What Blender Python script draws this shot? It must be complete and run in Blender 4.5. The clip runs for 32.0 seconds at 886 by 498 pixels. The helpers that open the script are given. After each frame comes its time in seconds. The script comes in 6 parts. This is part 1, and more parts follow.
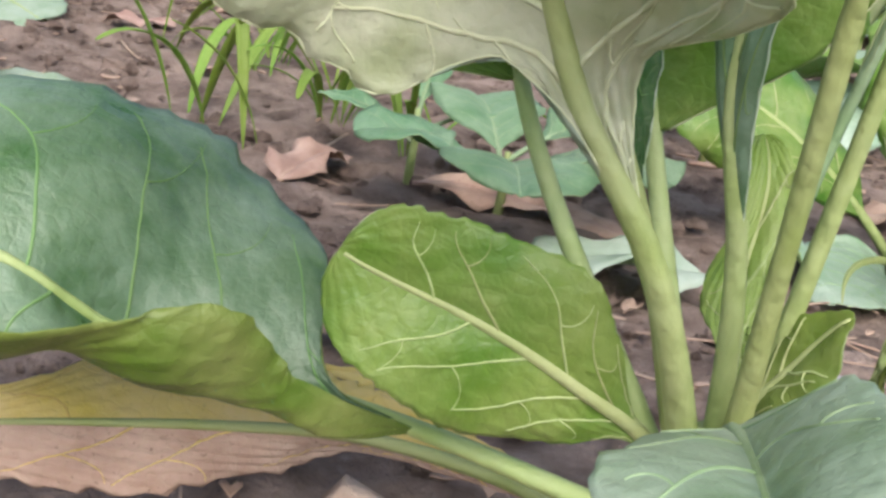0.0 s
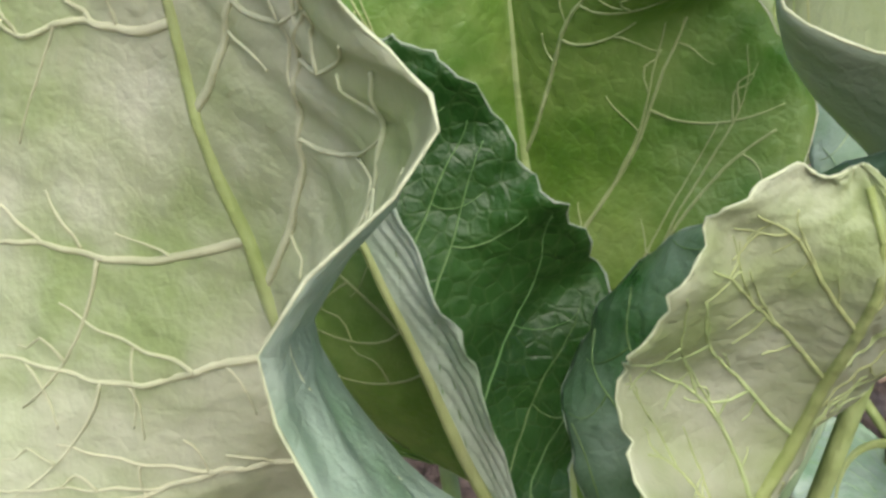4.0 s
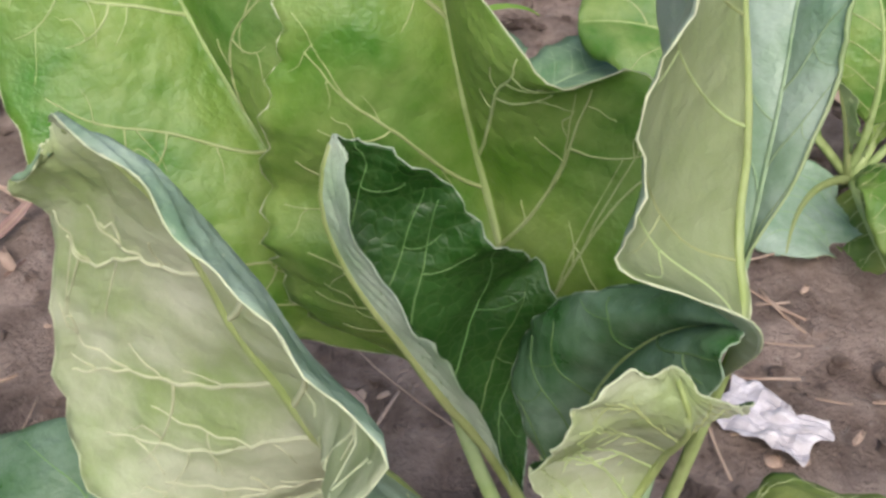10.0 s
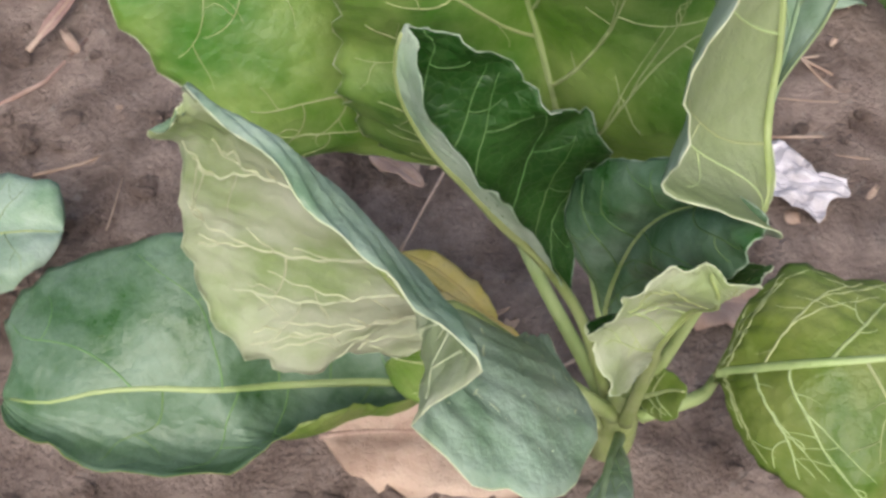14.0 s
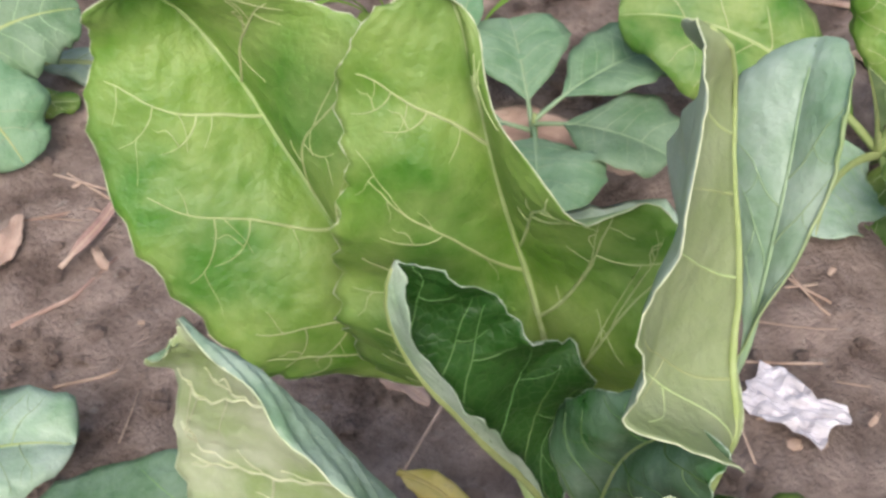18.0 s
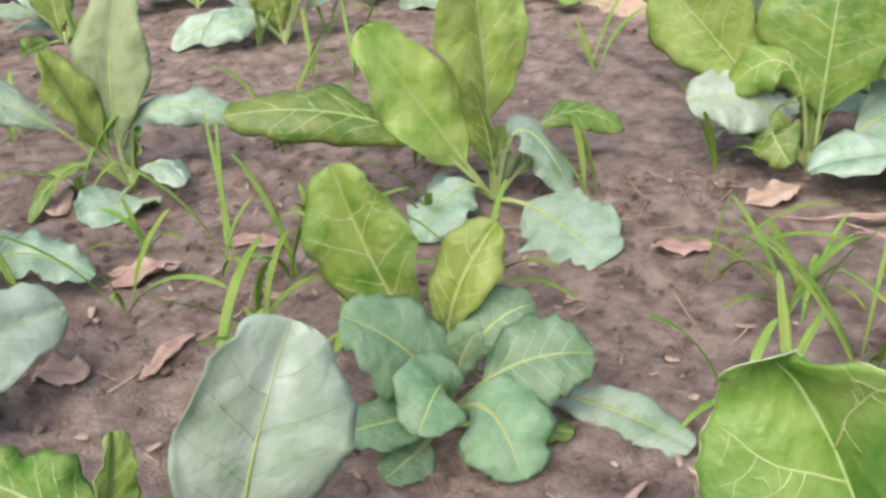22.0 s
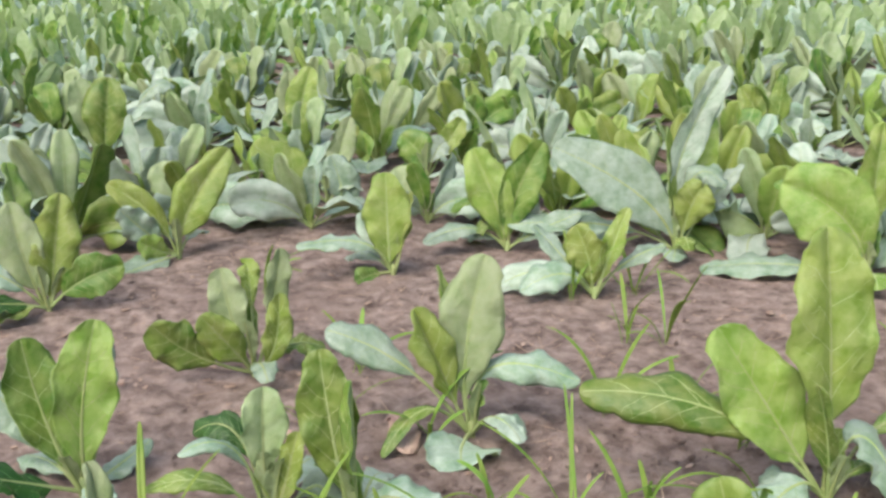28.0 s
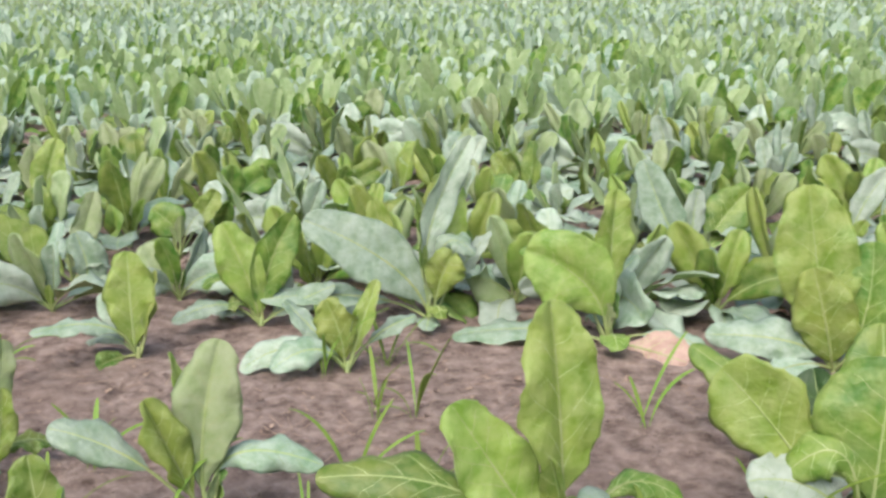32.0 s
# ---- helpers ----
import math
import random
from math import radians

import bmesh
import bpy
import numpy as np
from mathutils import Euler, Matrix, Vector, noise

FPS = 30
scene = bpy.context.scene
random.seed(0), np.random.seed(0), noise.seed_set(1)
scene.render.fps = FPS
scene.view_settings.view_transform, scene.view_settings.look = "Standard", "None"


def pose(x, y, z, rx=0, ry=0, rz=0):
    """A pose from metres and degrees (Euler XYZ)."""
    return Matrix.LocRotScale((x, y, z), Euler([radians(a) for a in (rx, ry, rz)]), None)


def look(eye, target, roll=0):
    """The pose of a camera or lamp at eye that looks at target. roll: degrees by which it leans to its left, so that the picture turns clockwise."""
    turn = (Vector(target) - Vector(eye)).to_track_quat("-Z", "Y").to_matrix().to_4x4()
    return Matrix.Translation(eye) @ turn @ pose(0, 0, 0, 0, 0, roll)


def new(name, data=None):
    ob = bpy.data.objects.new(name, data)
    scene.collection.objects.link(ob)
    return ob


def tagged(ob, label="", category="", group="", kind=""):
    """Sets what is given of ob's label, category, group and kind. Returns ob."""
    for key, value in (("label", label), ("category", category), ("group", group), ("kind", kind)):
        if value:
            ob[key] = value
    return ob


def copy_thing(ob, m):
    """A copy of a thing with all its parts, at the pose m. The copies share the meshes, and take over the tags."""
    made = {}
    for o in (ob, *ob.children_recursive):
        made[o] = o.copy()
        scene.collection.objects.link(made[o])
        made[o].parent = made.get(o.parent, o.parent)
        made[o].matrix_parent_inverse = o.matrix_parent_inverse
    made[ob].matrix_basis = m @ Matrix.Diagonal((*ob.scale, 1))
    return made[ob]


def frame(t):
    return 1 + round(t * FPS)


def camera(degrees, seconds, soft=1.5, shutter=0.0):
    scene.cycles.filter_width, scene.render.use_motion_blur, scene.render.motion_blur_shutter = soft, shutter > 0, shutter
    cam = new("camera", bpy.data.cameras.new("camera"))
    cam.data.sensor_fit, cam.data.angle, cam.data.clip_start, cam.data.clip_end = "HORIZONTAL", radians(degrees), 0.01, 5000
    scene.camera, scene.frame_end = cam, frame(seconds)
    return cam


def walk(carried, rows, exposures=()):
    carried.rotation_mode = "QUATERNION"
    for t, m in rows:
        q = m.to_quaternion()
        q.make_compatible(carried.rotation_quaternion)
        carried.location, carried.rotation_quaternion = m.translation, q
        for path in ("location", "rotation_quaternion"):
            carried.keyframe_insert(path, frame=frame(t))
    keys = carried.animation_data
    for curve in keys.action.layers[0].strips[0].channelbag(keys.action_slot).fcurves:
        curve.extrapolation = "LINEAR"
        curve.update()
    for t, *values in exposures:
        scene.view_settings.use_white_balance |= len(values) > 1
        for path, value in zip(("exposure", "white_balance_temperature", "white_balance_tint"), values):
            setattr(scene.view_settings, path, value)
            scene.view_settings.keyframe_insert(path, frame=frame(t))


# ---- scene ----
cam = camera(44.31, 32.0, soft=2.9)
EXPOSURE = 0.95
PATH = [
    (0, 0.0248, -0.0012, 0.2380, -2.91, -20.08, 9.19),
    (0.5, 0.0163, 0.0126, 0.2439, -3.90, -19.54, 9.05),
    (1, 0.0099, 0.0220, 0.2524, -4.36, -19.37, 8.91),
    (1.5, 0.0066, 0.0273, 0.2662, -4.51, -19.07, 8.94),
    (2, 0.0069, 0.0335, 0.2798, -4.42, -18.33, 8.89),
    (2.5, 0.0106, 0.0371, 0.2946, -4.49, -17.97, 9.12),
    (3, 0.0175, 0.0419, 0.3215, -5.26, -19.05, 8.91),
    (3.5, 0.0302, 0.0477, 0.3484, -3.95, -19.59, 9.48),
    (4, 0.0496, 0.0493, 0.3664, -0.16, -20.51, 7.63),
    (4.5, 0.0600, 0.0377, 0.3821, 1.02, -19.59, 7.79),
    (6.5, 0.0733, 0.0310, 0.4341, 1.13, -20.94, 6.25),
    (7, 0.0742, 0.0324, 0.4485, 1.43, -22.27, 4.60),
    (7.5, 0.0749, 0.0336, 0.4629, 1.10, -23.53, 3.21),
    (8, 0.0738, 0.0339, 0.4748, 0.69, -25.02, 2.74),
    (8.5, 0.0722, 0.0304, 0.4958, 0.71, -27.73, 1.44),
    (9, 0.0672, 0.0359, 0.5075, -0.04, -31.48, 1.53),
    (9.5, 0.0611, 0.0376, 0.5137, -1.30, -36.51, 3.06),
    (10, 0.0545, 0.0375, 0.5230, -0.98, -40.81, 2.80),
    (10.5, 0.0472, 0.0374, 0.5393, 0.19, -44.34, 1.24),
    (11, 0.0436, 0.0404, 0.5582, 0.78, -48.17, -0.17),
    (11.5, 0.0426, 0.0426, 0.5746, 1.85, -50.44, -1.64),
    (12, 0.0421, 0.0457, 0.5815, 1.04, -51.85, -0.84),
    (12.5, 0.0418, 0.0508, 0.5855, -0.50, -53.85, 0.13),
    (13, 0.0394, 0.0533, 0.5921, 0.19, -57.11, -0.61),
    (13.5, 0.0363, 0.0543, 0.6002, -0.18, -58.47, 0.13),
    (15.5, 0.0457, 0.0515, 0.6304, 3.07, -57.04, -2.63),
    (16, 0.0462, 0.0530, 0.6307, 1.98, -57.05, -1.63),
    (16.5, 0.0470, 0.0532, 0.6309, 1.59, -54.07, -0.87),
    (17, 0.0503, 0.0499, 0.6345, 3.08, -50.77, -1.89),
    (17.5, 0.0527, 0.0482, 0.6327, 2.70, -48.63, -1.12),
    (18, 0.0559, 0.0466, 0.6317, 3.05, -47.23, -1.27),
    (18.5, 0.0551, 0.0446, 0.6296, 3.75, -45.60, -1.50),
    (19, 0.0510, 0.0426, 0.6333, 6.24, -42.70, -3.07),
    (19.5, 0.0420, 0.0370, 0.6409, 8.95, -37.82, -3.69),
    (20, 0.0259, 0.0217, 0.6547, 12.99, -32.47, -4.21),
    (20.5, 0.0082, 0.0006, 0.6706, 16.67, -29.90, -5.05),
    (21, -0.0132, -0.0206, 0.6808, 19.72, -29.10, -5.06),
    (21.5, -0.0320, -0.0402, 0.6856, 22.09, -28.33, -4.24),
    (22, -0.0480, -0.0565, 0.6919, 24.67, -27.71, -4.03),
    (22.5, -0.0620, -0.0733, 0.6945, 26.81, -27.38, -3.56),
    (23, -0.0740, -0.0886, 0.6992, 28.96, -27.16, -3.65),
    (23.5, -0.0877, -0.1084, 0.7045, 31.26, -26.69, -3.34),
    (24, -0.0993, -0.1307, 0.7136, 33.92, -25.44, -3.12),
    (24.5, -0.1109, -0.1504, 0.7290, 36.00, -24.01, -3.18),
    (25, -0.1188, -0.1668, 0.7420, 37.75, -22.73, -3.11),
    (25.5, -0.1300, -0.1884, 0.7535, 39.20, -21.75, -2.48),
    (27.5, -0.1801, -0.2328, 0.8545, 38.02, -18.21, -2.03),
    (28, -0.1821, -0.2257, 0.8598, 35.86, -16.79, -1.48),
    (28.5, -0.1826, -0.2209, 0.8637, 34.62, -15.78, -1.37),
    (29, -0.1792, -0.2137, 0.8682, 32.96, -14.89, -1.26),
    (29.5, -0.1746, -0.2062, 0.8702, 31.55, -14.48, -1.08),
    (30, -0.1682, -0.1985, 0.8715, 30.19, -14.49, -0.84),
    (30.5, -0.1602, -0.1888, 0.8743, 28.77, -14.38, -0.88),
    (31, -0.1489, -0.1762, 0.8763, 27.20, -14.42, -0.98),
    (31.5, -0.1393, -0.1613, 0.8765, 25.20, -14.23, -0.33),
    (32, -0.1311, -0.1507, 0.8799, 24.07, -13.78, -0.48),
]
walk(cam, [(t, pose(x, y, z, 90 + pitch, 0, yaw) @ pose(0, 0, 0, 0, 0, roll)) for t, x, y, z, yaw, pitch, roll in PATH],
     exposures=[(t, EXPOSURE + e) for t, e in ((0, -0.2), (2, -0.16), (3, -0.3), (4, -0.5), (7, -0.58), (9, -0.55), (11, -0.55), (13, -0.6), (16, -0.46), (18, -0.38), (20, -0.3), (23, -0.32), (28, -0.31), (32, -0.36))])

# ---- light: a bright overcast sky with a broad, weak sun ----
SUN_UP, SUN_TURN = 52.0, 176.0
world = bpy.data.worlds.new("overcast_sky")
scene.world = world
world.use_nodes = True
wn, wl = world.node_tree.nodes, world.node_tree.links
sky = wn.new("ShaderNodeTexSky")
sky.sky_type, sky.sun_disc = "NISHITA", False
sky.sun_elevation, sky.sun_rotation = radians(SUN_UP), radians(SUN_TURN)
sky.air_density, sky.dust_density, sky.ozone_density = 1.0, 4.0, 1.0
wl.new(sky.outputs[0], wn["Background"].inputs[0])
wn["Background"].inputs[1].default_value = 0.145
sun = new("sun", bpy.data.lights.new("sun", "SUN"))
sun.data.energy, sun.data.angle, sun.data.color = 1.9, radians(54), (1.0, 0.97, 0.92)
up, turn = radians(SUN_UP), radians(SUN_TURN)
sun_from = Vector((math.sin(turn) * math.cos(up), math.cos(turn) * math.cos(up), math.sin(up)))
sun.matrix_world = look(sun_from * 20, (0, 0, 0))


# ---- materials ----
def shader(name):
    m = bpy.data.materials.new(name)
    m.use_nodes = True
    nt = m.node_tree
    return m, nt.nodes, nt.links, nt.nodes["Principled BSDF"]


def mix(nodes, links, fac, a, b, blend="MIX"):
    n = nodes.new("ShaderNodeMix")
    n.data_type, n.blend_type = "RGBA", blend
    for socket, value in ((n.inputs[0], fac), (n.inputs[6], a), (n.inputs[7], b)):
        if isinstance(value, (int, float)):
            socket.default_value = value
        elif isinstance(value, tuple):
            socket.default_value = (*value, 1)
        else:
            links.new(value, socket)
    return n.outputs[2]


def ramp(nodes, links, value, lo, hi, a=0.0, b=1.0):
    n = nodes.new("ShaderNodeMapRange")
    n.inputs[1].default_value, n.inputs[2].default_value = lo, hi
    n.inputs[3].default_value, n.inputs[4].default_value = a, b
    links.new(value, n.inputs[0])
    return n.outputs[0]


def texture_noise(nodes, links, coords, scale, detail=4.0, rough=0.55):
    n = nodes.new("ShaderNodeTexNoise")
    n.inputs["Scale"].default_value, n.inputs["Detail"].default_value, n.inputs["Roughness"].default_value = scale, detail, rough
    links.new(coords, n.inputs["Vector"])
    return n.outputs[0]


def leaf_material(name, fresh, deep, bloom, bloom_amount=0.5, gloss=0.42, through_it=0.3, net=0.35, spots=0.0, spot_colour=(0.25, 0.2, 0.12)):
    """Waxy leaf skin: two greens, a pale waxy bloom in patches, a fine net of veins, and light that passes through."""
    m, nodes, links, bsdf = shader(name)
    coords = nodes.new("ShaderNodeTexCoord")
    obj = coords.outputs["Object"]
    info = nodes.new("ShaderNodeObjectInfo")
    broad = texture_noise(nodes, links, obj, 16, 3)
    fine = texture_noise(nodes, links, obj, 240, 4)
    colour = mix(nodes, links, ramp(nodes, links, broad, 0.36, 0.66), deep, fresh)
    wax = texture_noise(nodes, links, obj, 32, 5, 0.62)
    colour = mix(nodes, links, ramp(nodes, links, wax, 0.34, 0.74, 0.0, bloom_amount), colour, bloom)
    cells = nodes.new("ShaderNodeTexVoronoi")
    cells.feature = "DISTANCE_TO_EDGE"
    cells.inputs["Scale"].default_value = 190
    links.new(obj, cells.inputs["Vector"])
    line = ramp(nodes, links, cells.outputs[0], 0.0, 0.12, 1.0, 0.0)
    lighter = mix(nodes, links, 0.5, colour, (0.42, 0.5, 0.22))
    faint = nodes.new("ShaderNodeMath")
    faint.operation = "MULTIPLY"
    faint.inputs[1].default_value = net
    links.new(line, faint.inputs[0])
    colour = mix(nodes, links, faint.outputs[0], colour, lighter)
    colour = mix(nodes, links, ramp(nodes, links, fine, 0.3, 0.75, 0.0, 0.22), colour, deep)
    if spots:
        freckle = texture_noise(nodes, links, obj, 420, 2)
        colour = mix(nodes, links, ramp(nodes, links, freckle, 0.66, 0.72, 0.0, spots), colour, spot_colour)
    tone = nodes.new("ShaderNodeHueSaturation")
    links.new(ramp(nodes, links, info.outputs["Random"], 0, 1, 0.485, 0.515), tone.inputs["Hue"])
    links.new(ramp(nodes, links, info.outputs["Random"], 0, 1, 0.86, 1.14), tone.inputs["Value"])
    links.new(colour, tone.inputs["Color"])
    links.new(tone.outputs[0], bsdf.inputs["Base Color"])
    links.new(ramp(nodes, links, wax, 0.3, 0.7, gloss, gloss + 0.2), bsdf.inputs["Roughness"])
    bsdf.inputs["Specular IOR Level"].default_value = 0.5
    bump = nodes.new("ShaderNodeBump")
    bump.inputs["Strength"].default_value, bump.inputs["Distance"].default_value = 0.75, 0.0022
    height = nodes.new("ShaderNodeMath")
    height.operation = "SUBTRACT"
    pucker = nodes.new("ShaderNodeMath")
    pucker.operation = "MULTIPLY_ADD"
    pucker.inputs[1].default_value = 1.9
    links.new(texture_noise(nodes, links, obj, 48, 2, 0.4), pucker.inputs[0])
    links.new(texture_noise(nodes, links, obj, 130, 4), pucker.inputs[2])
    links.new(pucker.outputs[0], height.inputs[0])
    links.new(faint.outputs[0], height.inputs[1])
    links.new(height.outputs[0], bump.inputs["Height"])
    links.new(bump.outputs[0], bsdf.inputs["Normal"])
    glow = nodes.new("ShaderNodeBsdfTranslucent")
    links.new(mix(nodes, links, 1.0, tone.outputs[0], (0.95, 1.0, 0.55), "MULTIPLY"), glow.inputs[0])
    both = nodes.new("ShaderNodeMixShader")
    both.inputs[0].default_value = through_it
    links.new(bsdf.outputs[0], both.inputs[1])
    links.new(glow.outputs[0], both.inputs[2])
    links.new(both.outputs[0], nodes["Material Output"].inputs[0])
    return m


GREEN = leaf_material("leaf_green", (0.25, 0.35, 0.05), (0.085, 0.205, 0.022), (0.37, 0.41, 0.19), 0.5, 0.3, 0.33, 0.06)
# dark green, deepened so that the colour holds the shade inside cupped leaves
DARK = leaf_material("leaf_dark_green_shaded", (0.03, 0.115, 0.012), (0.014, 0.066, 0.007), (0.06, 0.15, 0.04), 0.2, 0.34, 0.22, 0.1)
# the waxy bloom is whitened here, with sky sheen painted into its colour
TEAL = leaf_material("leaf_blue_green", (0.29, 0.395, 0.27), (0.185, 0.3, 0.18), (0.49, 0.575, 0.515), 0.75, 0.28, 0.2, 0.05)
MIST = leaf_material("leaf_misty_green", (0.43, 0.52, 0.42), (0.32, 0.425, 0.3), (0.6, 0.675, 0.62), 0.7, 0.27, 0.28, 0.05)
LIME = leaf_material("leaf_young_lime", (0.33, 0.425, 0.08), (0.2, 0.325, 0.045), (0.44, 0.5, 0.24), 0.5, 0.32, 0.32, 0.08)
PALE = leaf_material("leaf_underside_pale", (0.40, 0.49, 0.25), (0.31, 0.42, 0.18), (0.56, 0.61, 0.44), 0.5, 0.42, 0.38, 0.05)
SAGE = leaf_material("leaf_underside_sage", (0.46, 0.57, 0.44), (0.32, 0.45, 0.29), (0.7, 0.76, 0.69), 0.6, 0.42, 0.25, 0.05)
# bloom is part wax, part painted sky reflection for low views
SEA = leaf_material("leaf_sea_green", (0.085, 0.2, 0.064), (0.036, 0.125, 0.03), (0.37, 0.47, 0.41), 0.62, 0.25, 0.2, 0.05)
CREAM = leaf_material("leaf_underside_cream", (0.6, 0.63, 0.44), (0.36, 0.47, 0.2), (0.8, 0.8, 0.71), 0.6, 0.36, 0.36, 0.04)
YELLOW = leaf_material("leaf_yellowing", (0.82, 0.66, 0.18), (0.7, 0.55, 0.14), (0.84, 0.66, 0.48), 0.7, 0.5, 0.4, 0.1, 0.25)
DRY = leaf_material("leaf_dry_tan", (0.5, 0.34, 0.27), (0.34, 0.21, 0.165), (0.64, 0.49, 0.42), 0.6, 0.65, 0.12, 0.1, 0.6, (0.16, 0.09, 0.07))
WEED = leaf_material("weed_leaf_grey_green", (0.19, 0.32, 0.17), (0.12, 0.24, 0.11), (0.36, 0.46, 0.35), 0.5, 0.36, 0.25, 0.1)
GRASS = leaf_material("grass_blade_lime", (0.32, 0.45, 0.08), (0.21, 0.37, 0.05), (0.42, 0.5, 0.18), 0.3, 0.45, 0.4, 0.0)
STALK = leaf_material("stalk_pale_green", (0.38, 0.45, 0.18), (0.29, 0.38, 0.12), (0.52, 0.56, 0.34), 0.4, 0.4, 0.15, 0.0)
VEIN = leaf_material("vein_light_green", (0.46, 0.53, 0.24), (0.37, 0.45, 0.18), (0.56, 0.6, 0.36), 0.3, 0.45, 0.2, 0.0)
VEIN_DEEP = leaf_material("vein_mid_green", (0.17, 0.31, 0.1), (0.12, 0.24, 0.07), (0.27, 0.38, 0.19), 0.3, 0.45, 0.2, 0.0)
VEIN_WAXY = leaf_material("vein_grey_green", (0.3, 0.4, 0.24), (0.23, 0.34, 0.17), (0.42, 0.5, 0.37), 0.3, 0.45, 0.2, 0.0)
VEIN_PALE = leaf_material("vein_cream", (0.63, 0.66, 0.45), (0.55, 0.6, 0.37), (0.77, 0.77, 0.63), 0.3, 0.45, 0.25, 0.0)


def soil_material(name, light, dark, wet):
    m, nodes, links, bsdf = shader(name)
    obj = nodes.new("ShaderNodeTexCoord").outputs["Object"]
    broad = texture_noise(nodes, links, obj, 2.2, 4)
    mid = texture_noise(nodes, links, obj, 22, 5, 0.6)
    grit = texture_noise(nodes, links, obj, 260, 5, 0.65)
    colour = mix(nodes, links, ramp(nodes, links, mid, 0.35, 0.65), dark, light)
    colour = mix(nodes, links, ramp(nodes, links, broad, 0.5, 0.72, 0.0, 0.65), colour, wet)
    colour = mix(nodes, links, ramp(nodes, links, grit, 0.58, 0.75, 0.0, 0.55), colour, dark)
    pale = texture_noise(nodes, links, obj, 70, 3)
    colour = mix(nodes, links, ramp(nodes, links, pale, 0.64, 0.74, 0.0, 0.5), colour, (0.5, 0.43, 0.38))
    links.new(colour, bsdf.inputs["Base Color"])
    bsdf.inputs["Roughness"].default_value = 0.9
    bsdf.inputs["Specular IOR Level"].default_value = 0.2
    bump = nodes.new("ShaderNodeBump")
    bump.inputs["Strength"].default_value, bump.inputs["Distance"].default_value = 1.0, 0.012
    total = nodes.new("ShaderNodeMath")
    total.operation = "ADD"
    links.new(mid, total.inputs[0])
    links.new(grit, total.inputs[1])
    links.new(total.outputs[0], bump.inputs["Height"])
    links.new(bump.outputs[0], bsdf.inputs["Normal"])
    return m


SOIL = soil_material("field_soil", (0.52, 0.402, 0.345), (0.2, 0.144, 0.12), (0.3, 0.22, 0.186))
CLOD = soil_material("soil_crumb", (0.42, 0.32, 0.275), (0.15, 0.106, 0.088), (0.22, 0.158, 0.135))


# ---- building helpers ----
def mesh_from(name, verts, faces, materials, indices=None, smooth=True):
    me = bpy.data.meshes.new(name)
    me.from_pydata([tuple(v) for v in verts], [], [tuple(int(i) for i in f) for f in faces])
    for m in materials:
        me.materials.append(m)
    if indices is not None:
        me.polygons.foreach_set("material_index", np.asarray(indices, dtype=np.int32))
    me.polygons.foreach_set("use_smooth", np.full(len(me.polygons), smooth))
    me.update()
    return me


def part(name, me, parent, label=""):
    ob = new(name, me)
    ob.parent = parent
    return tagged(ob, label=label)


def thing(name, place, label, category, group="", kind=""):
    ob = new(name)
    ob.empty_display_size = 0.05
    ob.matrix_world = place if isinstance(place, Matrix) else pose(*place)
    return tagged(ob, label, category, group, kind)


def unit(a):
    return a / np.maximum(np.linalg.norm(a, axis=-1, keepdims=True), 1e-9)


def ground_height(x, y):
    """Gentle lie of the field and its clods, in metres."""
    h = 0.010 * noise.noise(Vector((x * 2.1, y * 2.1, 3.0))) + 0.007 * noise.noise(Vector((x * 7.0, y * 7.0, 8.0)))
    return h - 0.004


